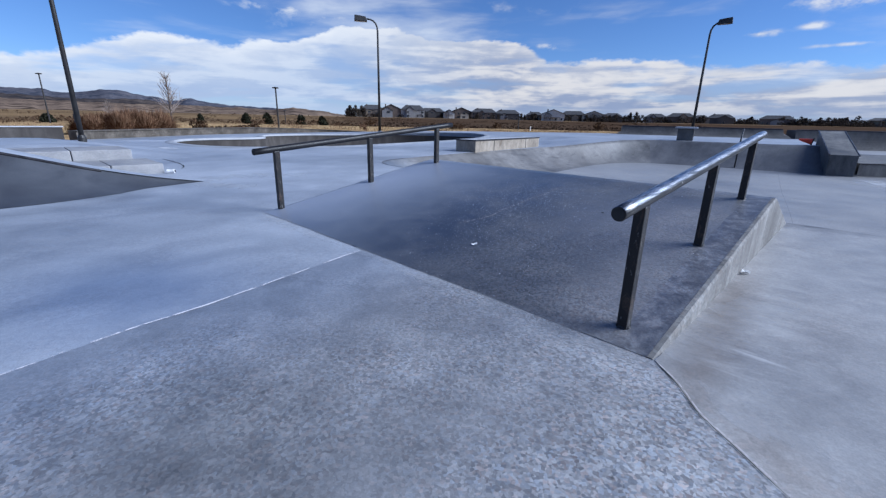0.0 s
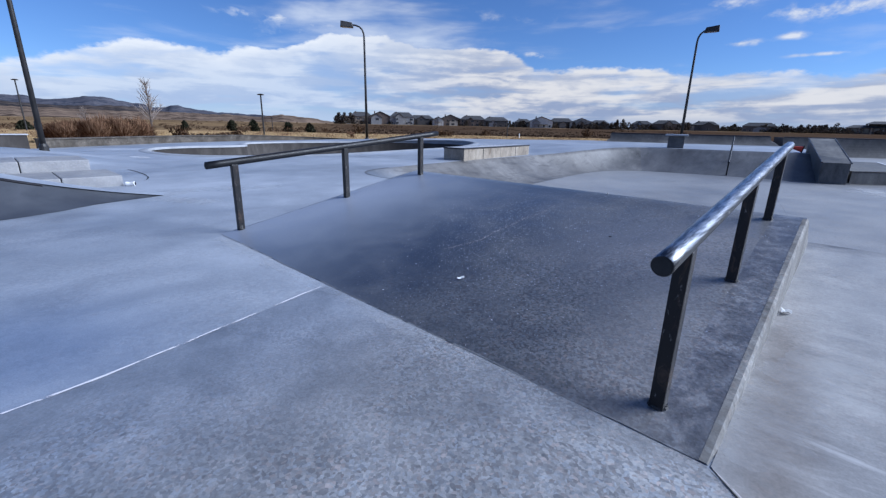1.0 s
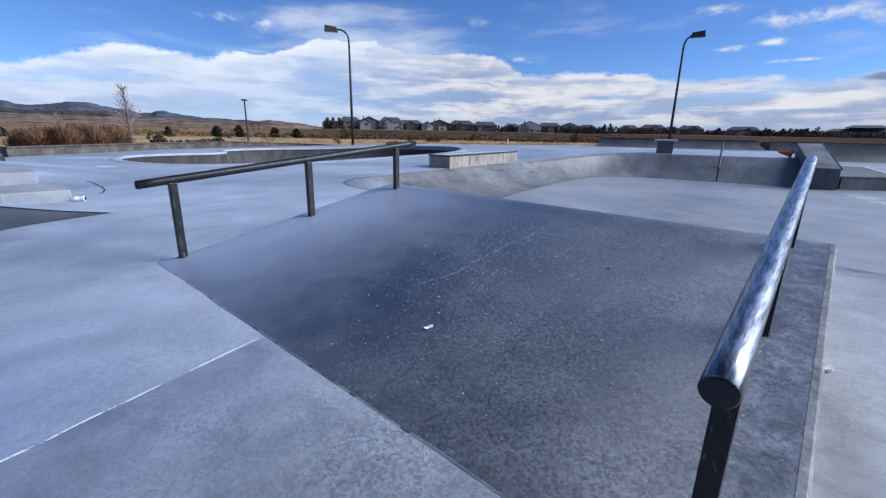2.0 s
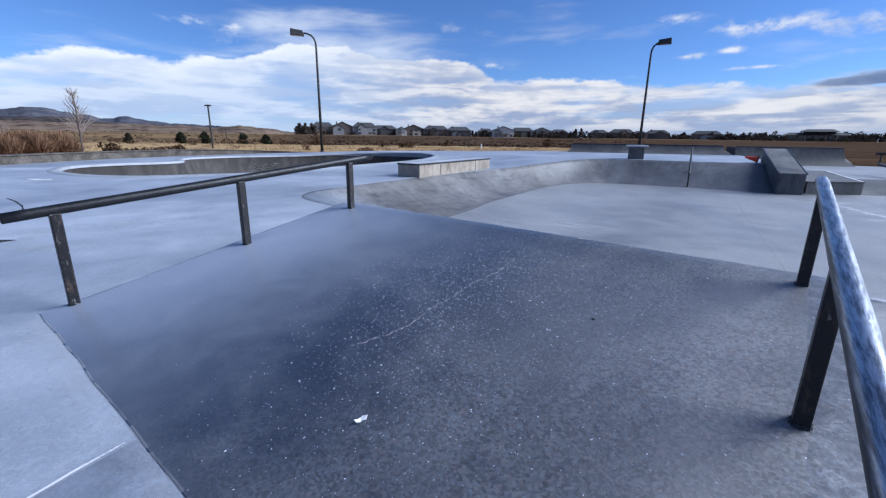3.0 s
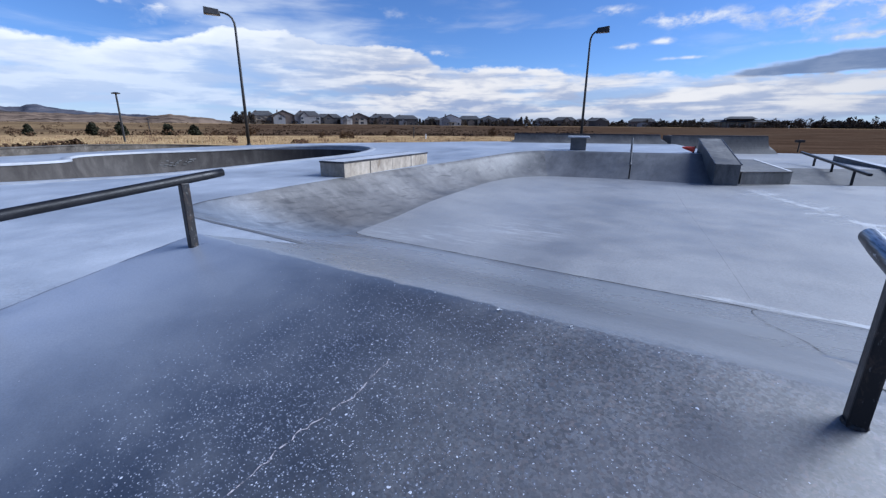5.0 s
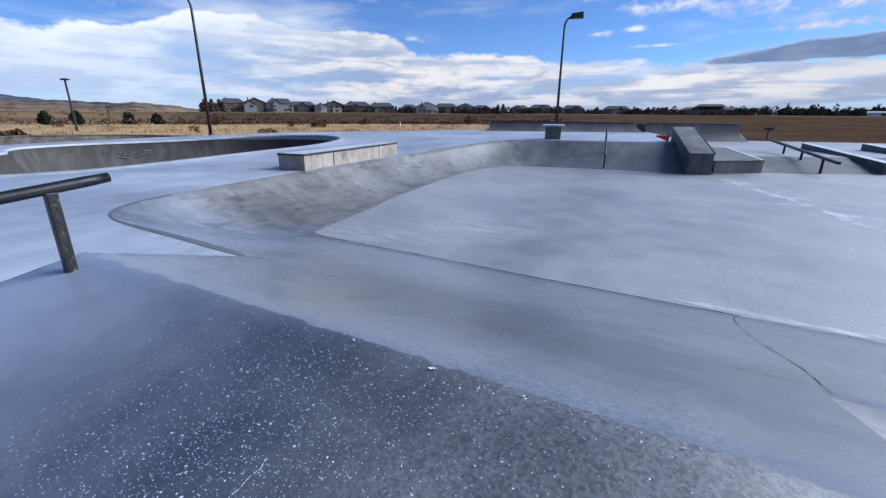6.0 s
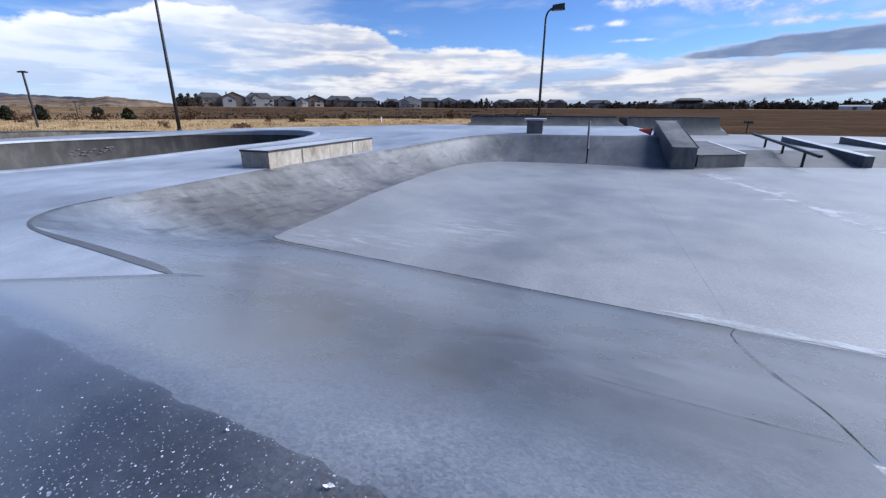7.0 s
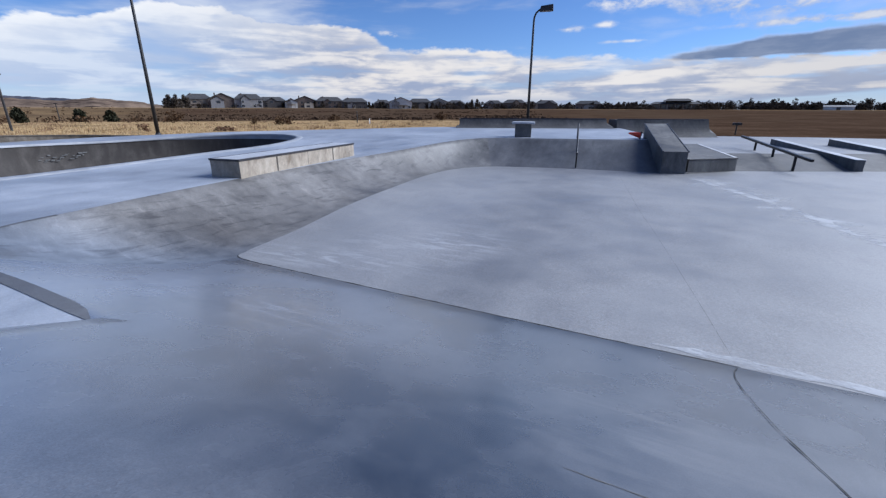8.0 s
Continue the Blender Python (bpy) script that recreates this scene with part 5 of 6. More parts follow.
def hill_material(name, low, high, haze):
    m, nt, b = material(name, 0.95, 0, 0.0)
    v = obj_co(nt)
    f = mathn(nt, "ADD", mathn(nt, "MULTIPLY", noisen(nt, v, 0.008, 8, 0.7, 0.8), 0.65), mathn(nt, "MULTIPLY", noisen(nt, v, 0.06, 6, 0.7), 0.35))
    c = ramp(nt, f, [(0.4, low), (0.57, high)])
    dots = ramp(nt, noisen(nt, v, 0.028, 4, 0.6, 0.4), [(0.56, (0, 0, 0)), (0.63, (1, 1, 1))])
    c = mixc(nt, mathn(nt, "MULTIPLY", dots, haze), c, tuple(x * 0.45 for x in low))
    nt.links.new(c, b.inputs["Base Color"])
    bump(nt, b, f, 0.4, 4.0)
    return m


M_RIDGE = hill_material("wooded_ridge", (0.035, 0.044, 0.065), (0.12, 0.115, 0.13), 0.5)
M_RIDGE2 = hill_material("dark_ridge", (0.028, 0.028, 0.032), (0.1, 0.08, 0.07), 0.5)
M_FOOT = hill_material("dry_foothill", (0.085, 0.062, 0.05), (0.23, 0.168, 0.122), 0.9)


def hills(name, table, dist, depth, mat, label, rough):
    bm, cols = bmesh.new(), []
    a0, a1 = table[0][0], table[-1][0]
    n = 260
    for i in range(n + 1):
        a = a0 + (a1 - a0) * i / n
        k = max(j for j in range(len(table) - 1) if (table[j][0] - a) * (a0 - a1) >= -1e-6)
        (p, e), (q, g) = table[k], table[k + 1]
        t = (a - p) / (q - p)
        el = e + (g - e) * t * t * (3 - 2 * t)
        top = 1.0 + dist * math.tan(radians(el)) + rough * noise.fractal((a * 1.3, dist * 0.01, 0), 0.9, 2.0, 5)
        col = []
        for j in range(15):
            s = j / 14
            d = dist + depth * (s - 1)
            w = math.sin(s * math.pi / 2)
            z = -6 + (top + 6) * w + rough * 1.5 * noise.fractal((a * 0.8, s * 3, 5.0), 0.9, 2.0, 5) * math.sin(s * math.pi)
            col.append(bm.verts.new(polar(a, d, z)))
        col.append(bm.verts.new(polar(a, dist + depth * 0.4, -8)))
        cols.append(col)
    for a, b in zip(cols, cols[1:]):
        for j in range(len(a) - 1):
            bm.faces.new((a[j], b[j], b[j + 1], a[j + 1])).smooth = True
    bmesh.ops.recalc_face_normals(bm, faces=bm.faces)
    if sum(f.normal.z for f in bm.faces) < 0:
        bmesh.ops.reverse_faces(bm, faces=bm.faces)
    tagged(part(name, bm, mat), label, "hills", kind="structure")


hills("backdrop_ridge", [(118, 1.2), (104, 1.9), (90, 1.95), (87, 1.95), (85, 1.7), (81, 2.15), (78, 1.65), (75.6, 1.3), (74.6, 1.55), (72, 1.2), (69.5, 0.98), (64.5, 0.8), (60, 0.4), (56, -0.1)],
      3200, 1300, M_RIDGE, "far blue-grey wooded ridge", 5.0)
hills("backdrop_slope", [(118, 1.1), (100, 1.5), (90, 1.45), (84, 1.2), (79, 1.35), (76, 0.95), (72, 0.5), (68, 0.1)], 1900, 800, M_RIDGE2, "dark scrub-covered hillside", 2.5)
hills("backdrop_foothill", [(120, 0.7), (100, 0.9), (90, 0.95), (83, 0.85), (76, 0.8), (70, 0.75), (66, 0.6), (63.5, 0.85), (60.5, 0.66), (57, 0.2), (53, -0.2)], 1250, 900, M_FOOT, "dry tan foothills", 1.5)

PALETTE = {
    "tan": (0.32, 0.26, 0.2), "white": (0.55, 0.54, 0.52), "brown": (0.15, 0.115, 0.095), "grey": (0.27, 0.265, 0.265), "cream": (0.42, 0.38, 0.32), "dark": (0.09, 0.082, 0.078),
}
M_SIDING = {k: flat("siding_" + k, c, 0.8, 0, 0.12, 0.8) for k, c in PALETTE.items()}
M_ROOF = flat("roof_shingle", (0.06, 0.058, 0.06), 0.9, 0, 0.4, 1.5, 0.4)
M_TRIM = flat("white_trim", (0.6, 0.6, 0.58), 0.7, 0, 0.06, 2)


def glass_material():
    m, nt, b = material("window_glass", 0.12, 0, 0.6)
    v = obj_co(nt)
    nt.links.new(ramp(nt, noisen(nt, v, 0.5, 3), [(0.3, (0.02, 0.024, 0.03)), (0.7, (0.05, 0.055, 0.065))]), b.inputs["Base Color"])
    return m


M_GLASS = glass_material()


def house(az, dist, w, h, wall, gable, label):
    """A two-storey house; its front, along x, looks at the park."""
    p = polar(az, dist)
    z = field_z(p.x, p.y)
    e = thing("house", label, "house", pose(p.x, p.y, z - 0.3, 0, 0, az + 180), "houses across the field")
    d = 9.0
    h *= 0.86
    w *= 1.22
    eave = h * 0.64
    bm = bmesh.new()
    if gable:
        vs = [[bm.verts.new(q) for q in ((-w / 2, s, -1), (w / 2, s, -1), (w / 2, s, eave), (0, s, h - 0.2), (-w / 2, s, eave))] for s in (-d / 2, d / 2)]
        bm.faces.new(vs[0][::-1])
        bm.faces.new(vs[1])
        for k in range(5):
            bm.faces.new((vs[0][k], vs[0][(k + 1) % 5], vs[1][(k + 1) % 5], vs[1][k]))
        bmesh.ops.recalc_face_normals(bm, faces=bm.faces)
    else:
        box(bm, -w / 2, w / 2, -d / 2, d / 2, -1, eave)
    body = part("wall", bm, M_SIDING[wall], e)
    bm = bmesh.new()
    o = 0.5
    if gable:
        for s in (-1, 1):
            x1, zr = s * (w / 2 + o), eave - 0.3
            base = [(0, -d / 2 - o, h), (x1, -d / 2 - o, zr), (x1, d / 2 + o, zr), (0, d / 2 + o, h)]
            prism(bm, base, [(x, y, zz + 0.3) for x, y, zz in base])
        bmesh.ops.recalc_face_normals(bm, faces=bm.faces)
    else:
        r = w / 2 - d / 2 * 0.75 if w > d else 0.6
        base = [(-w / 2 - o, -d / 2 - o), (w / 2 + o, -d / 2 - o), (w / 2 + o, d / 2 + o), (-w / 2 - o, d / 2 + o)]
        a = [bm.verts.new((*q, eave)) for q in base]
        l, rr = bm.verts.new((-r, 0, h)), bm.verts.new((r, 0, h))
        bm.faces.new(a[::-1])
        bm.faces.new((a[0], a[1], rr, l))
        bm.faces.new((a[2], a[3], l, rr))
        bm.faces.new((a[1], a[2], rr))
        bm.faces.new((a[3], a[0], l))
    roof = part("roof", bm, M_ROOF, e)
    if int(az) % 3 == 0:
        bm = bmesh.new()
        box(bm, w * 0.22, w * 0.22 + 0.8, 0.6, 1.4, h - 1.6, h + 0.35)
        part("chimney", bm, M_SIDING["brown"], roof)
    # a gabled wing towards the park
    rr = random.Random(int(az * 10))
    ww, wx, wh = w * rr.uniform(0.28, 0.52), w * rr.uniform(-0.24, 0.24), h * rr.uniform(0.62, 0.94)
    we = wh * 0.68
    bm = bmesh.new()
    vs = [[bm.verts.new(q) for q in ((wx - ww / 2, s, -1), (wx + ww / 2, s, -1), (wx + ww / 2, s, we), (wx, s, wh - 0.2), (wx - ww / 2, s, we))] for s in (0, d / 2 + 1.8)]
    bm.faces.new(vs[0][::-1])
    bm.faces.new(vs[1])
    for k in range(5):
        bm.faces.new((vs[0][k], vs[0][(k + 1) % 5], vs[1][(k + 1) % 5], vs[1][k]))
    bmesh.ops.recalc_face_normals(bm, faces=bm.faces)
    wing = part("wing", bm, M_SIDING[rr.choice((wall, wall, wall, "tan", "grey", "cream"))], e)
    bm = bmesh.new()
    for s in (-1, 1):
        x1 = wx + s * (ww / 2 + 0.4)
        base = [(wx, 0, wh), (x1, 0, we - 0.25), (x1, d / 2 + 2.2, we - 0.25), (wx, d / 2 + 2.2, wh)]
        prism(bm, base, [(x, y, zz + 0.25) for x, y, zz in base])
    bmesh.ops.recalc_face_normals(bm, faces=bm.faces)
    part("wing_roof", bm, M_ROOF, wing)
    # windows, irregular, on both floors
    n = max(2, int(w // 3.2))
    for zc in (1.5, 4.0):
        if zc + 0.7 > eave:
            continue
        for k in range(n):
            x = -w / 2 + w * (k + 0.5) / n
            if abs(x - wx) < ww / 2 + 0.8 and abs(x - wx) > ww / 2 - 0.9 or rr.random() < 0.25:
                continue
            y = d / 2 + (1.8 if abs(x - wx) < ww / 2 else 0)
            a, c = rr.choice((0.5, 0.7, 1.1)), rr.choice((0.6, 0.75))
            bm = bmesh.new()
            box(bm, x - a - 0.09, x + a + 0.09, y, y + 0.06, zc - c - 0.09, zc + c + 0.09)
            win = part("window", bm, M_TRIM if wall in ("white", "cream", "grey") else M_SIDING["tan"], e)
            bm = bmesh.new()
            box(bm, x - a, x + a, y + 0.061, y + 0.08, zc - c, zc + c)
            part("pane", bm, M_GLASS, win)
    if wall in ("white", "cream", "tan"):
        bm = bmesh.new()
        box(bm, -w * 0.3, w * 0.3, d / 2 + 0.01, d / 2 + 2.4, 2.6, 2.8)
        for x in (-w * 0.29, 0, w * 0.29):
            box(bm, x - 0.1, x + 0.1, d / 2 + 2.1, d / 2 + 2.3, -1, 2.6)
        part("rear_deck", bm, M_SIDING["brown"], e)
    return e


L2 = "two-storey house with dark roof beyond the dry field"
HOUSES = (
    (54.0, 330, 13, 10.5, "tan", 0), (51.6, 326, 13, 10.8, "brown", 1), (48.8, 325, 14, 10.5, "grey", 0), (46.3, 330, 15, 8.6, "dark", 0), (44.1, 322, 6.5, 7.2, "white", 1),
    (42.5, 330, 13, 9.4, "brown", 1), (39.6, 330, 15, 9.4, "brown", 0), (36.6, 330, 15, 8.8, "dark", 0), (33.1, 335, 10, 7.6, "brown", 0), (30.8, 325, 13, 9.2, "white", 1),
    (28.4, 335, 14, 8.6, "dark", 0), (25.9, 330, 13, 8.6, "cream", 1), (23.8, 335, 11, 7.6, "dark", 0), (19.0, 345, 11, 7.6, "grey", 0), (16.4, 345, 14, 8.2, "brown", 0),
    (14.4, 350, 9, 7.0, "tan", 0), (12.5, 350, 13, 8.0, "dark", 0), (7.5, 380, 16, 8.0, "brown", 0),
)
for az, dist, w, h, wall, gable in HOUSES:
    house(az, dist, w, h, wall, gable, f"{wall} {L2}")


def clubhouse():
    p = polar(-1.9, 345)
    e = thing("clubhouse", "wide brown building with low stepped hip roofs", "building", pose(p.x, p.y, field_z(p.x, p.y) - 0.3, 0, 0, 178.1))
    bm = bmesh.new()
    box(bm, -14, 14, -8, 8, -1, 3.9)
    part("wall", bm, M_SIDING["brown"], e)
    for x0, x1, z0, z1 in ((-15.5, 15.5, 3.9, 5.4), (-10.5, 7.5, 5.9, 7.4)):
        bm = bmesh.new()
        prism(bm, [(x0, -9.5, z0), (x1, -9.5, z0), (x1, 9.5, z0), (x0, 9.5, z0)], [(x0 + 3, -3, z1), (x1 - 3, -3, z1), (x1 - 3, 3, z1), (x0 + 3, 3, z1)])
        if z0 > 4:
            box(bm, x0 + 1.5, x1 - 1.5, -5, 5, 4.6, z0)
        part("roof", bm, M_ROOF, e)
    for k in range(6):
        x = -12.2 + k * 4.75
        bm = bmesh.new()
        box(bm, x - 1.3, x + 1.3, 8.0, 8.1, 1, 3.5)
        part("window", bm, M_GLASS, e)
        bm = bmesh.new()
        box(bm, x + 2.1, x + 2.7, 8.2, 9, -1, 3.88)
        part("column", bm, M_SIDING["tan"], e)


clubhouse()


def barn():
    p = polar(-16.0, 345)
    e = thing("long_shed", "long low white metal shed across the field", "shed", pose(p.x, p.y, field_z(p.x, p.y), 0, 0, 164))
    bm = bmesh.new()
    box(bm, -6.8, 6.8, -4, 4, -1, 2.0)
    part("wall", bm, M_SIDING["white"], e)
    bm = bmesh.new()
    prism(bm, [(-7, -4.3, 2.0), (7, -4.3, 2.0), (7, 4.3, 2.0), (-7, 4.3, 2.0)], [(-7, -0.2, 2.8), (7, -0.2, 2.8), (7, 0.2, 2.8), (-7, 0.2, 2.8)])
    part("roof", bm, M_SIDING["grey"], e)
    bm = bmesh.new()
    box(bm, -0.9, 0.9, 4, 4.06, -0.5, 1.7)
    part("door", bm, M_SIDING["dark"], e)


barn()


# ---- plants ----
def leaf_material(name, a, b_):
    m, nt, b = material(name, 0.9, 0, 0.0)
    geo = nt.nodes.new("ShaderNodeNewGeometry")
    nt.links.new(ramp(nt, geo.outputs["Random Per Island"], [(0.1, a), (0.9, b_)]), b.inputs["Base Color"])
    return m


M_NEEDLE = leaf_material("pine_needles", (0.016, 0.018, 0.012), (0.046, 0.046, 0.03))
M_STRAW = leaf_material("straw", (0.3, 0.2, 0.09), (0.56, 0.43, 0.24))
M_RUST = leaf_material("rust_grass", (0.085, 0.042, 0.025), (0.27, 0.165, 0.1))
M_TWIG = leaf_material("bare_twigs", (0.18, 0.15, 0.13), (0.34, 0.29, 0.26))
M_SCRUB = leaf_material("scrub", (0.045, 0.028, 0.018), (0.14, 0.088, 0.052))
M_BUSH = leaf_material("dead_bush", (0.09, 0.05, 0.032), (0.24, 0.145, 0.09))
M_BARK = flat("bark", (0.12, 0.095, 0.08), 0.9, 0, 0.4, 8, 0.5)
rng = random.Random(5)


def clump(verts, faces, c, r, n, flatz=1.0, size=0.4):
    """Small leaf clumps scattered through an uneven ball."""
    for _ in range(n):
        d = Vector((rng.gauss(0, 1), rng.gauss(0, 1), rng.gauss(0, 1))).normalized() * r * rng.uniform(0.45, 1.05)
        d.z *= flatz
        o = Vector(c) + d
        a = Vector((rng.gauss(0, 1), rng.gauss(0, 1), rng.gauss(0, 1))).normalized() * r * size
        b = a.cross(Vector((rng.gauss(0, 1), rng.gauss(0, 1), rng.gauss(0, 1)))).normalized() * r * size
        k = len(verts)
        verts += [o - a, o + b, o + a, o - b * 0.6]
        faces.append((k, k + 1, k + 2, k + 3))


def mesh_of(name, verts, faces, mat, parent=None):
    me = bpy.data.meshes.new(name)
    me.from_pydata([tuple(v) for v in verts], [], faces)
    me.materials.append(mat)
    ob = new(name, me)
    if parent:
        ob.parent = parent
    return ob


def pine(x, y, h, w):
    h, w = h * 0.86, w * 0.82
    z = field_z(x, y)
    e = thing("small_pine", "small dark bushy pine in dry grass", "pine tree", pose(x, y, z), "small pines")
    bm = bmesh.new()
    tube(bm, [(0, 0, -0.2), (0, 0, h * 0.5), (0.02, 0, h * 0.9)], [w * 0.07, w * 0.05, w * 0.015], 7)
    part("trunk", bm, M_BARK, e)
    vs, fs = [], []
    for k in range(46):
        t = rng.random()
        r = w * 0.5 * (1 - t) ** 0.6 * rng.uniform(0.5, 1.0)
        a = rng.uniform(0, 6.28)
        clump(vs, fs, (r * math.cos(a), r * math.sin(a), h * (0.08 + 0.86 * t)), w * 0.2, 26, 0.8, 0.38)
    mesh_of("crown", vs, fs, M_NEEDLE, e)


for az, d, h, w in ((70.2, 66, 1.6, 1.7), (67.9, 64, 1.7, 1.8), (63.7, 74, 1.9, 1.9), (61.2, 70, 1.5, 1.9), (75.0, 70, 1.5, 1.3), (88.5, 62, 1.0, 1.6)):
    p = polar(az, d)
    pine(p.x, p.y, h, w)


def bare_tree(x, y, z, h, seed, label):
    r = random.Random(seed)
    e = thing("bare_tree", label, "bare tree", pose(x, y, z))
    bm = bmesh.new()
    tube(bm, [(0, 0, -0.2), (0.03, 0.02, h * 0.35), (0.0, 0.05, h * 0.7), (0.04, 0.0, h)], [h * 0.016, h * 0.013, h * 0.008, h * 0.002], 8)
    part("trunk", bm, M_BARK, e)
    bm = bmesh.new()
    for k in range(60):
        z0 = h * r.uniform(0.22, 0.92)
        a, ln = r.uniform(0, 6.28), h * 0.38 * (1.08 - z0 / h) * r.uniform(0.6, 1.2) + 0.12
        d = Vector((math.cos(a), math.sin(a), r.uniform(0.9, 1.8))).normalized()
        p, q = Vector((0, 0, z0)), Vector((0, 0, z0)) + d * ln
        tube(bm, [p, p.lerp(q, 0.5) + Vector((0, 0, -0.02)), q], [h * 0.005, h * 0.0035, h * 0.001], 5)
        for _ in range(3):
            s = p.lerp(q, r.uniform(0.4, 0.9))
            dd = (d + Vector((r.gauss(0, 0.5), r.gauss(0, 0.5), r.gauss(0, 0.4)))).normalized()
            tube(bm, [s, s + dd * ln * 0.4], [h * 0.0028, h * 0.0008], 4)
    part("crown", bm, M_TWIG, e)


bare_tree(-31.6, 6.15, -0.1, 3.5, 3, "slim bare young tree behind the seat wall")
bare_tree(-33, 3.2, -0.1, 1.7, 8, "low spreading bare shrub-like tree")


def grass_clump(x, y, h, w, n):
    vs, fs = [], []
    for _ in range(n):
        a, r = rng.uniform(0, 6.28), w * 0.5 * math.sqrt(rng.random())
        base = Vector((r * math.cos(a), r * math.sin(a), -0.05))
        f = rng.random()
        hh = h * (1 - 0.55 * f * f - 0.3 * (r / (w * 0.5)) ** 2) * rng.uniform(0.65, 1.05)
        lean = Vector((math.cos(a), math.sin(a), 0)) * w * 0.42 * f + Vector((rng.gauss(0, 0.12), rng.gauss(0, 0.12), 0))
        mid, tip = base + lean * 0.35 + Vector((0, 0, hh * 0.6)), base + lean + Vector((0, 0, hh * rng.uniform(0.8, 1.0)))
        s = Vector((-math.sin(a), math.cos(a), 0)) * 0.011 * rng.uniform(0.5, 1.6)
        k = len(vs)
        vs += [base - s, base + s, mid + s * 1.3, mid - s * 1.3, tip]
        fs += [(k, k + 1, k + 2, k + 3), (k + 3, k + 2, k + 4)]
    ob = mesh_of("ornamental_grass", vs, fs, M_RUST)
    ob.matrix_world = pose(x, y, field_z(x, y), 0, 0, 0)
    tagged(ob, "tall rust-brown ornamental grass clump behind the seat wall", "grass clump", "ornamental grasses")


for az, d, h, w in ((88.2, 24.5, 1.15, 1.15), (86.8, 25.2, 1.25, 1.25), (85.7, 24.4, 1.35, 1.1), (84.5, 25.4, 1.45, 1.25), (83.5, 24.6, 1.35, 1.0), (81.8, 25.5, 1.4, 1.0)):
    p = polar(az, d)
    grass_clump(p.x, p.y, h, w * 1.15, 3600)


def low_shrubs():
    for az, d, w, h in ((77.5, 26, 1.0, 0.7), (73.5, 27, 1.6, 0.35), (71.6, 27.5, 1.0, 0.5), (75.6, 26.5, 1.3, 0.3)):
        p = polar(az, d)
        vs, fs = [], []
        for k in range(16):
            a, r = rng.uniform(0, 6.28), w * 0.4 * rng.random()
            clump(vs, fs, (r * math.cos(a), r * math.sin(a), h * rng.uniform(0.15, 0.75)), 0.22, 26, 0.8, 0.3)
        ob = mesh_of("shrub", vs, fs, M_SCRUB)
        ob.matrix_world = pose(p.x, p.y, field_z(p.x, p.y))
        tagged(ob, "low dark winter shrub behind the seat wall", "shrub", "low shrubs")


low_shrubs()


def scatter(name, label, count, az0, az1, d0, d1, h, mat, blades, spread, seed, fat=0.07):
    r = random.Random(seed)
    vs, fs = [], []
    for _ in range(count):
        p = polar(r.uniform(az0, az1), d0 * (d1 / d0) ** r.random())
        if inside(p, park_ring):
            continue
        z = field_z(p.x, p.y)
        k0 = r.uniform(0.6, 1.3)
        for _ in range(blades):
            a, ln = r.uniform(0, 6.28), h * k0 * r.uniform(0.5, 1.1)
            o = Vector((p.x + r.gauss(0, spread), p.y + r.gauss(0, spread), z - 0.03))
            t = o + Vector((math.cos(a) * ln * 0.4, math.sin(a) * ln * 0.4, ln))
            s = Vector((-math.sin(a), math.cos(a), 0)) * ln * fat
            k = len(vs)
            vs += [o - s, o + s, t]
            fs.append((k, k + 1, k + 2))
    tagged(mesh_of(name, vs, fs, mat), label, "grass", kind="stuff")


scatter("verge_grass", "golden dry grass along the edge of the park", 7000, 22, 92, 24, 52, 0.16, M_STRAW, 6, 0.16, 1)
scatter("stubble_grass", "short brown dry grass beyond the lower deck", 3000, -24, 22, 28, 60, 0.045, M_BUSH, 7, 0.35, 6, 0.22)
scatter("tuft_grass", "tufts of brown grass in the golden verge", 170, 26, 92, 30, 60, 0.24, M_BUSH, 40, 0.3, 2, 0.05)


def dead_bush(x, y, w, h, n, mat, label):
    vs, fs = [], []
    for k in range(n):
        a, r = rng.uniform(0, 6.28), w * 0.42 * math.sqrt(rng.random())
        clump(vs, fs, (r * math.cos(a), r * math.sin(a), h * rng.uniform(0.08, 0.85) * (1 - (r / w) ** 2)), 0.14 * w + 0.05, 24, 0.8, 0.26)
    ob = mesh_of("dry_bush", vs, fs, mat)
    ob.matrix_world = pose(x, y, field_z(x, y))
    tagged(ob, label, "bush", "bushes in the dry field")


dead_bush(-27.28, 17.82, 0.6, 0.55, 16, M_BUSH, "small reddish dry bush beside the lamp")
dead_bush(-24.6, 20.9, 1.2, 0.22, 18, M_BUSH, "low reddish dry bush at the deck's edge")
dead_bush(-33, 30.74, 0.9, 0.7, 14, M_SCRUB, "thin brown dry bush in golden grass")
dead_bush(-30.9, 32.24, 1.8, 0.7, 20, M_SCRUB, "wide low brown dry bush in golden grass")
dead_bush(-35.1, 44.2, 1.6, 0.9, 18, M_SCRUB, "brown dry bush in golden grass")
dead_bush(-24.8, 52.3, 1.7, 1.4, 22, M_SCRUB, "rounded brown dry bush in the field")
dead_bush(-46.0, 32.0, 1.9, 1.3, 20, M_SCRUB, "twiggy dark dry bush in the field")


def marker_post(x, y, h, mat, label):
    bm = bmesh.new()
    tube(bm, [(0, 0, -0.1), (0, 0, h * 0.96), (0, 0, h)], [0.05, 0.05, 0.03], 8)
    ob = part("marker_post", bm, mat)
    ob.matrix_world = pose(x, y, field_z(x, y))
    tagged(ob, label, "marker post", "marker posts in the field")


marker_post(-25.6, 37.8, 0.5, M_WHITE, "short white marker post in dry grass")
marker_post(-29.4, 41.0, 1.2, M_POLE, "thin dark marker post in dry grass")


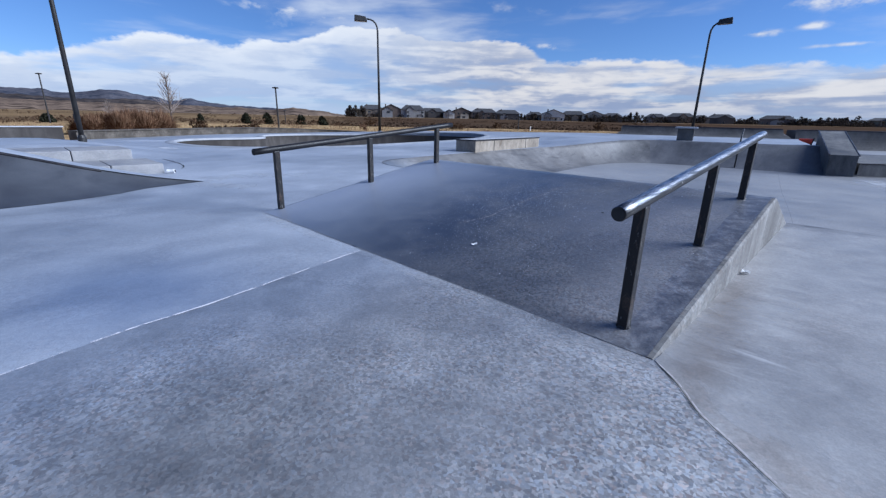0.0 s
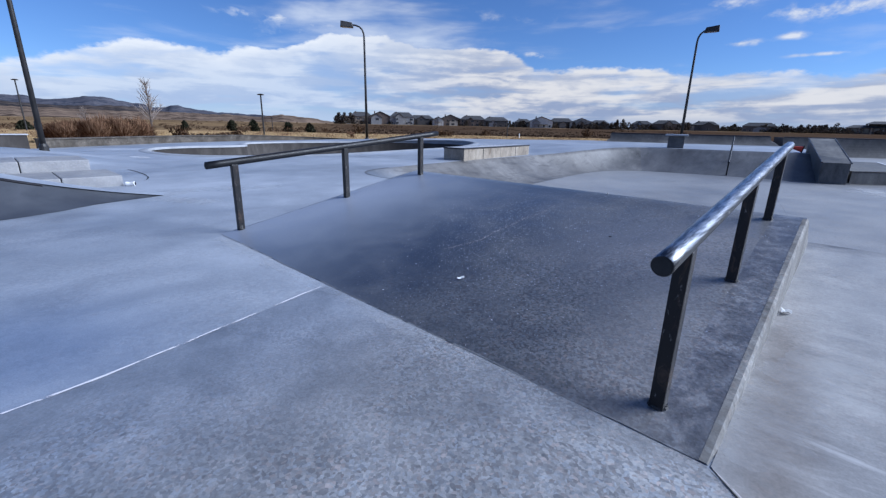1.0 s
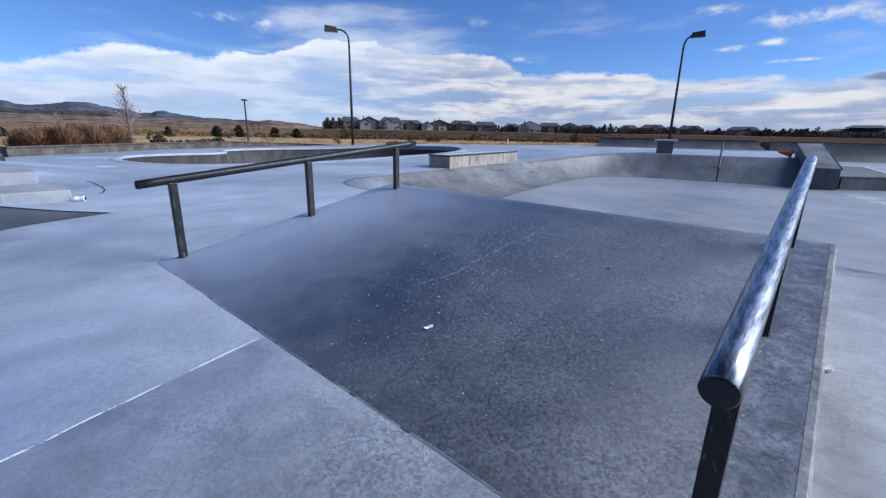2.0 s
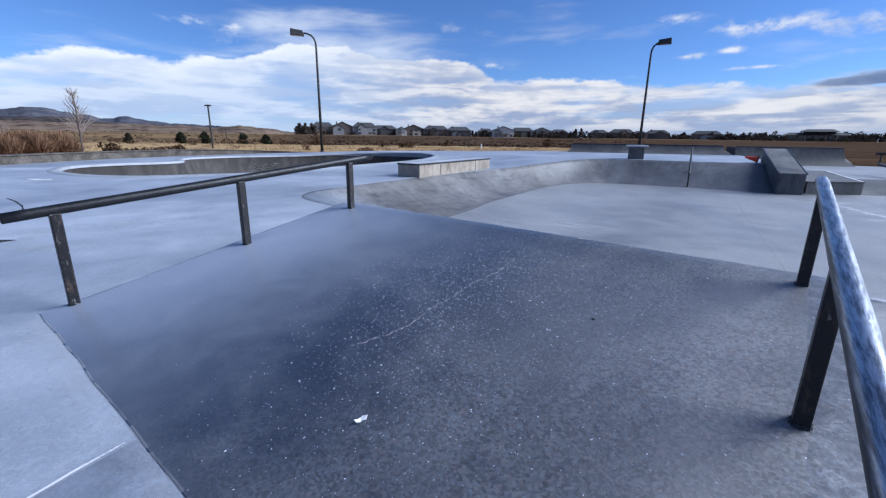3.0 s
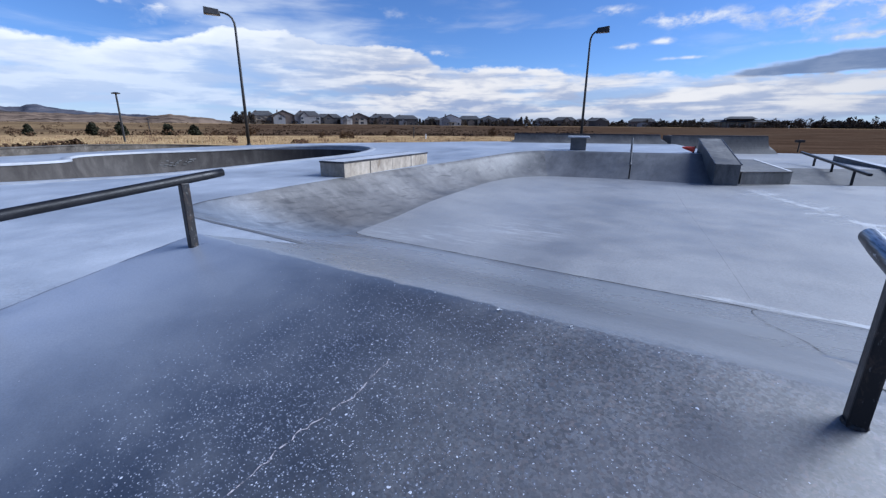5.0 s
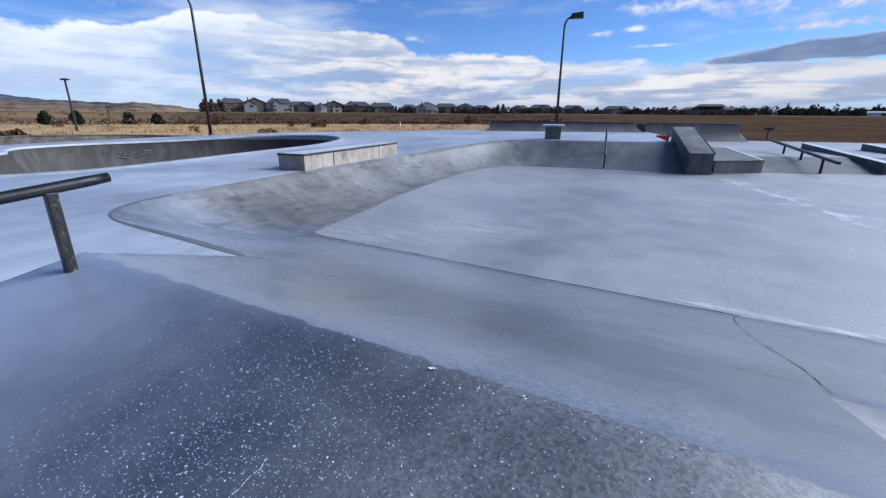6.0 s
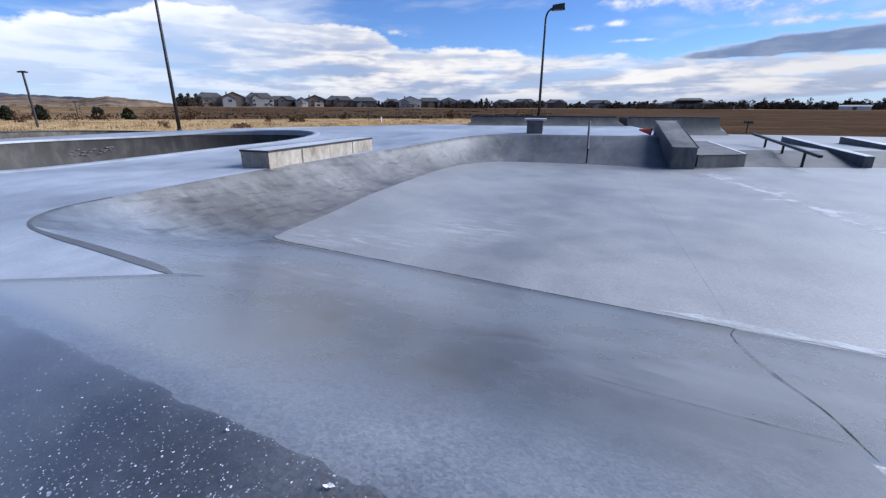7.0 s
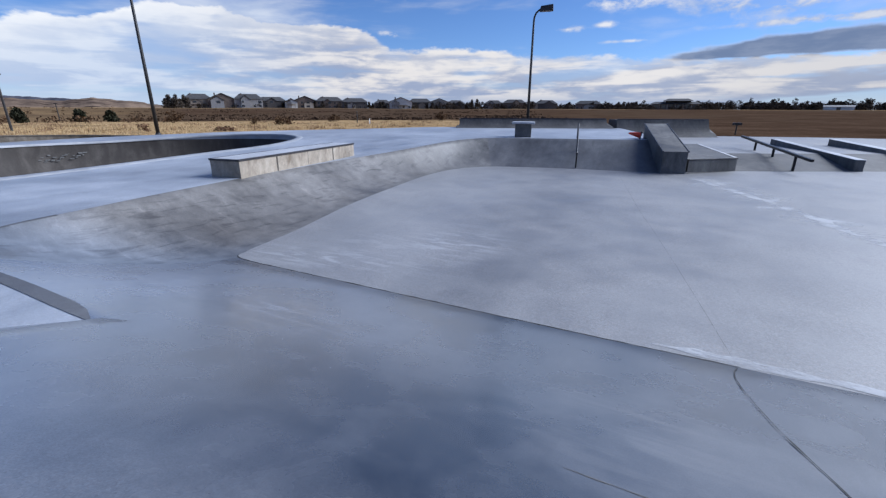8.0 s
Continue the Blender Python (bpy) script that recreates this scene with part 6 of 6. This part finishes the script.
def heath_clumps():
    """Lumpy low scrub in the brown band of the field."""
    r = random.Random(21)
    vs, fs = [], []
    for _ in range(190):
        p = polar(r.uniform(12, 60), 75 * (230 / 75) ** r.random())
        z, w = field_z(p.x, p.y), r.uniform(0.8, 2.4)
        side = polar(math.degrees(math.atan2(-p.x, p.y)) + 90, 1.0) - polar(0, 0)
        for k in range(7):
            q = p + side * r.gauss(0, w * 1.6)
            clump(vs, fs, (q.x, q.y + r.gauss(0, w * 0.4), z + r.uniform(0.0, 0.12)), w * 0.3, 10, 0.35, 0.34)
    tagged(mesh_of("heath_scrub", vs, fs, leaf_material("heath_twigs", (0.05, 0.033, 0.022), (0.13, 0.085, 0.055))), "lumpy dark brown scrub in the middle of the field", "scrub", kind="stuff")


heath_clumps()


def slope_shrubs():
    """Small dark shrubs dotted over the dry slope below the hills."""
    r = random.Random(33)
    vs, fs = [], []
    for _ in range(230):
        p = polar(r.uniform(56, 96), 55 * (330 / 55) ** r.random())
        z, w = field_z(p.x, p.y), r.uniform(0.3, 1.1)
        for k in range(5):
            clump(vs, fs, (p.x + r.gauss(0, w * 0.5), p.y + r.gauss(0, w * 0.5), z + w * r.uniform(0.1, 0.5)), w * 0.4, 12, 0.8, 0.3)
    tagged(mesh_of("slope_shrubs", vs, fs, M_SCRUB), "small dark shrubs dotted over the dry slope", "shrubs", kind="stuff")


slope_shrubs()


def tree_line():
    r = random.Random(11)
    vs, fs = [], []
    def one(az, d, w, h, cone):
        p = polar(az, d)
        z = field_z(p.x, p.y)
        for k in range(44 if cone else 18):
            t = r.random()
            rad = w * 0.5 * ((1 - t) if cone else math.sin(math.pi * (0.15 + 0.8 * t))) * r.random()
            a = r.uniform(0, 6.28)
            clump(vs, fs, (p.x + rad * math.cos(a), p.y + rad * math.sin(a), z + h * (0.05 + 0.9 * t)), w * 0.15, 13, 0.9, 0.36)
    for _ in range(330):
        one(r.uniform(-30, 14), r.uniform(355, 470), r.uniform(5, 11), r.uniform(2.6, 5.2) * (1.3 if r.random() < 0.12 else 1), r.random() < 0.3)
    for _ in range(210):
        one(r.uniform(14, 55), r.uniform(320, 350), r.uniform(3, 6), r.uniform(2.4, 5.2), r.random() < 0.3)
    for az in (55.0, 55.35, 55.75, 56.1, 56.4, 56.8, 57.1):
        one(az, r.uniform(300, 318), r.uniform(6.0, 8.0), r.uniform(5.0, 8.0), True)
    for _ in range(24):
        one(r.uniform(-6, 3), r.uniform(318, 332), r.uniform(3, 6), r.uniform(1.6, 3.4), False)
    for k in range(4):
        one(r.uniform(20.9, 22.2), 325, 5, r.uniform(6, 8), True)
    for _ in range(26):
        one(r.uniform(-24, -6), r.uniform(345, 380), r.uniform(5, 9), r.uniform(4.5, 7.5), False)
    tagged(mesh_of("far_trees", vs, fs, leaf_material("far_foliage", (0.025, 0.023, 0.02), (0.12, 0.095, 0.075))), "dark far trees between the houses", "trees", kind="stuff")


tree_line()


# ---- joints, cracks, litter ----
def joint(name, pts, width, mat, z_of, label, n=40, wob=0.4, lift=0.004):
    bm = bmesh.new()
    curve_strip(bm, resample(pts, n), width, z_of, lift, wob)
    tagged(part(name, bm, mat), label, "joint", kind="structure")


joint("joint", [(-1.993, -0.04), (-1.88, -0.53), (-1.79, -0.905), (-1.735, -1.15), (-1.69, -1.48), (-1.6, -1.84), (-1.45, -2.6), (-1.3, -4)], 0.011, M_FILL, deck_z, "pale filled joint in the deck", 140, 0.5, 0.006)
joint("joint", [(0.01, -0.01), (0.114, -0.1), (0.235, -0.243), (0.346, -0.326), (0.479, -0.429), (1.2, -0.95)], 0.0035, M_JOINT_D, deck_z, "dark crack in the deck", 60, 0.9, 0.006)
joint("joint", [(0.018, -0.012), (0.12, -0.094), (0.241, -0.238), (0.352, -0.32), (0.485, -0.423), (1.206, -0.944)], 0.003, M_CRACK, deck_z, "pale filled edge beside the crack", 60, 0.6, 0.007)
joint("joint", [(-0.02, 5.93), (-0.18, 7.06), (-0.39, 8.46), (-0.67, 10.22), (-0.89, 11.54), (-1.6, 16.5)], 0.006, M_SEAM, lambda x, y: FLOOR_Z, "sawn joint across the floor", 60)
joint("joint", [(-0.02, 5.93), (-0.09, 5.6), (-0.05, 4.9), (0.05, 4.2), (0.04, 3.68)], 0.006, M_JOINT_D, lambda x, y: bank_at(y), "dark joint down the near bank", 50, 0.8, 0.006)
joint("toe_joint", [(p.x, p.y) for p in TOE_F[10:44]], 0.014, M_JOINT_D, lambda x, y: FLOOR_Z, "dark joint at the foot of the bank", 160, 0.6, 0.003)
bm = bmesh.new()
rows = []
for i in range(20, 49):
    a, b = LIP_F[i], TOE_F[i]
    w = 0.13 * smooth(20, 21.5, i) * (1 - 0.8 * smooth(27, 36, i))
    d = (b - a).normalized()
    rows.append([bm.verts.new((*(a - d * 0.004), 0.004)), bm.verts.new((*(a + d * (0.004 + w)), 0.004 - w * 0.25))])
for p, q in zip(rows, rows[1:]):
    bm.faces.new((p[0], p[1], q[1], q[0]))
bmesh.ops.recalc_face_normals(bm, faces=bm.faces)
if sum(f.normal.z for f in bm.faces) < 0:
    bmesh.ops.reverse_faces(bm, faces=bm.faces)
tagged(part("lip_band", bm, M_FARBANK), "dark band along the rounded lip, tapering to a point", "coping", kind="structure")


def scrap(x, y, z, size, seed, label, mat, name="litter", category="litter"):
    r = random.Random(seed)
    bm = bmesh.new()
    n = 9
    ring = [Vector((size * r.uniform(0.5, 1.1) * math.cos(6.28 * k / n) * 0.6, size * r.uniform(0.6, 1.1) * math.sin(6.28 * k / n), r.uniform(0, 0.65) * size)) for k in range(n)]
    a = [bm.verts.new(p) for p in ring]
    b = [bm.verts.new(p + Vector((0, 0, 0.0015))) for p in ring]
    c, d = bm.verts.new((0, 0, size * 0.12)), bm.verts.new((0, 0, size * 0.12 + 0.0015))
    for k in range(n):
        j = (k + 1) % n
        bm.faces.new((a[j], a[k], c))
        bm.faces.new((b[k], b[j], d))
        bm.faces.new((a[k], a[j], b[j], b[k]))
    ob = part(name, bm, mat)
    ob.matrix_world = pose(x, y, z, 0, 0, seed * 40)
    tagged(ob, label, category)


scrap(-1.37, 0.49, slope_z(0.49) + 0.007, 0.026, 4, "torn scrap of white paper on the ramp", M_WHITE)
scrap(0.045, 1.51, 0.004, 0.05, 9, "crumpled white litter beside the ramp wall", M_WHITE)

for x, y, size, seed in ((-1.37, 2.45, 0.014, 12), (-1.05, 2.46, 0.008, 13), (-1.72, 2.465, 0.007, 15), (-0.62, 2.46, 0.006, 16)):
    scrap(x, y, slope_z(y) + 0.006, size, seed, "pale chip broken from the ramp's crest", M_PALE, "concrete_chip", "chip")

crack_line = resample([(-1.763, 0.768), (-1.68, 0.935), (-1.65, 1.081), (-1.662, 1.2), (-1.64, 1.361), (-1.642, 1.468), (-1.636, 1.53), (-1.615, 1.66), (-1.592, 1.76), (-1.605, 1.95)], 70)
crack_line = [(p.x + 0.017 * noise.noise((k * 0.45, 2.0, 0)) + 0.006 * noise.noise((k * 1.3, 6.0, 0)), p.y) for k, p in enumerate(crack_line)]
joint("crack", crack_line, 0.0038, M_CRACK, lambda x, y: slope_z(y) + 0.004, "pale crack up the middle of the ramp", 210, 0.95)
joint("crease_line", [(-RAMP_W - 0.2 * smooth(0, CREST_Y, y) + 0.01, y) for y in (0.1, 0.5, 1.0, 1.6, 2.1, 2.4)], 0.014, M_SEAM, lambda x, y: slope_z(y) + 0.002, "dark worn crease along the ramp's edge", 80, 0.9)
joint("crease_line", [(-0.9, 2.06), (-0.6, 1.98), (-0.4, 1.94), (-0.25, 1.93)], 0.003, M_SEAM, lambda x, y: slope_z(y) + 0.004, "hair crack beside the post", 60, 0.9)
joint("salt_line", [(-0.62, 6.02), (-0.3, 6.03), (0.1, 6.0), (0.9, 6.01), (2.2, 6.02), (5, 6.03)], 0.1, M_CRUST, lambda x, y: FLOOR_Z, "pale salt deposit along the foot of the bank", 70, 0.8)
joint("salt_line", [(0.3, 16.9), (0.9, 15.5), (1.6, 13.6), (2.35, 11.6), (3.2, 9.8), (4.4, 8.0)], 0.75, M_SALT, lambda x, y: FLOOR_Z, "pale salt streak across the floor", 60, 0.9, 0.0015)
joint("salt_line", [(0.5, 16.2), (1.05, 14.9), (1.4, 14.1), (1.85, 12.8), (2.46, 10.6), (3.3, 8.9)], 0.2, M_CRUST, lambda x, y: FLOOR_Z, "white salt streak across the floor", 60, 0.9, 0.003)
joint("salt_line", [(-2.43, -1.06), (-2.41, -0.85), (-2.39, -0.63)], 0.028, M_DUST, deck_z, "pale scrape on the deck", 30, 0.6)
joint("crease_line", [(-3.87, 3.62), (-4.42, 3.2), (-4.9, 2.75)], 0.03, M_SALT, deck_z, "pale crease where run-out meets deck", 40, 0.6, 0.006)
joint("joint", [(-10.4, 0.53), (-9.8, 0.61), (-9.0, 0.62), (-8.4, 0.56), (-8.0, 0.42)], 0.02, M_JOINT_D, deck_z, "curved dark joint beside the steps", 30, 0.5)
bm = bmesh.new()
curve_strip(bm, resample([(-13.62, 1.33), (-13.3, 1.5), (-12.95, 1.64)], 12), 0.22, deck_z, 0.004, 0.5)
tagged(part("paint_patch", bm, M_PALE), "small white paint patch on the deck", "paint mark", kind="structure")


def drink_can():
    e = thing("drink_can", "crushed white drink can lying by the step", "drink can", pose(-7.42, 0.12, 0.034, 0, 88, 55))
    bm = bmesh.new()
    tube(bm, [(0, 0, -0.06), (0, 0, -0.054), (0.004, 0, 0), (0, 0, 0.054), (0, 0, 0.06)], [0.026, 0.033, 0.029, 0.033, 0.026], 16)
    part("body", bm, M_WHITE, e)
    bm = bmesh.new()
    tube(bm, [(0, 0, 0.0602), (0, 0, 0.062)], [0.025, 0.023], 14)
    part("lid", bm, M_EDGE, e, "dark metal lid")


drink_can()


def wall_marks():
    """Unreadable pale paint marks on the pool's wall, as plain bars."""
    a, b = Vector((-20.74, 10.1, -0.5)), Vector((-20.3, 11.6, -0.5))
    d = (b - a).normalized()
    up = Vector((0.28, -0.07, -0.95)).normalized() * -1
    out = Vector((0.93, -0.22, 0.28)) * 0.006
    r = random.Random(3)
    for k in range(20):
        p = a + d * (0.05 + 0.07 * k) + up * r.uniform(-0.12, 0.16) + out
        s, t = d * r.uniform(0.015, 0.07), up * r.uniform(0.006, 0.03)
        bm = bmesh.new()
        prism(bm, [p - s - t, p + s - t, p + s + t, p - s + t], [q + out * 0.06 for q in (p - s - t, p + s - t, p + s + t, p - s + t)])
        tagged(part("paint_mark", bm, M_SHADY), "pale faded paint mark on the pool wall", "paint mark", "paint marks on the pool wall", kind="structure")


wall_marks()

joint("wear_line", [(-3.6 + 3.6 * k / 20, -0.035 + 0.012 * math.sin(k * 2.1)) for k in range(21)], 0.14, M_DUST, deck_z, "pale worn margin before the ramp", 160, 0.8, 0.005)
joint("salt_line", [(0.07, 0.06), (0.12, 0.5), (0.2, 0.95), (0.3, 1.2)], 0.22, M_DUST, deck_z, "pale salt bloom beside the ramp wall", 60, 0.5)
joint("salt_line", [(0.3, -0.2), (0.42, -0.02), (0.5, 0.15), (0.62, 0.22)], 0.26, M_DUST, deck_z, "pale salt bloom on the deck", 40, 0.6)
joint("salt_line", [(-6.12, 0.24), (-6.3, 0.32), (-6.48, 0.55), (-6.48, 0.9), (-6.3, 1.3), (-6.0, 1.7)], 0.4, M_DUST, deck_z, "pale frost-like streak from the tip of the bank", 60, 0.7)
joint("salt_line", [(-6.1, 0.1), (-5.7, 0.25), (-5.3, 0.6)], 0.3, M_DUST, deck_z, "pale frost-like streak on the deck", 40, 0.7)
joint("joint", [(-1.0, 3.775), (-0.69, 3.765), (-0.37, 3.77), (-0.14, 3.78), (0.0, 3.79)], 0.005, M_SHADY, lambda x, y: bank_at(y), "faint dark seam across the run-out", 40, 0.9, 0.012)


def stain(x, y, z, size):
    bm = bmesh.new()
    r = random.Random(int(x * 100))
    ring = [bm.verts.new((size * r.uniform(0.6, 1.1) * math.cos(6.28 * k / 11), size * 0.8 * r.uniform(0.7, 1.1) * math.sin(6.28 * k / 11), 0)) for k in range(11)]
    bm.faces.new(ring)
    ob = part("stain", bm, M_JOINT_D)
    ob.matrix_world = pose(x, y, z, math.degrees(math.atan2(CREST_Z, CREST_Y)))
    tagged(ob, "small dark gum stain on the ramp", "stain", kind="structure")


stain(-0.94, 1.52, slope_z(1.52) + 0.0055, 0.013)
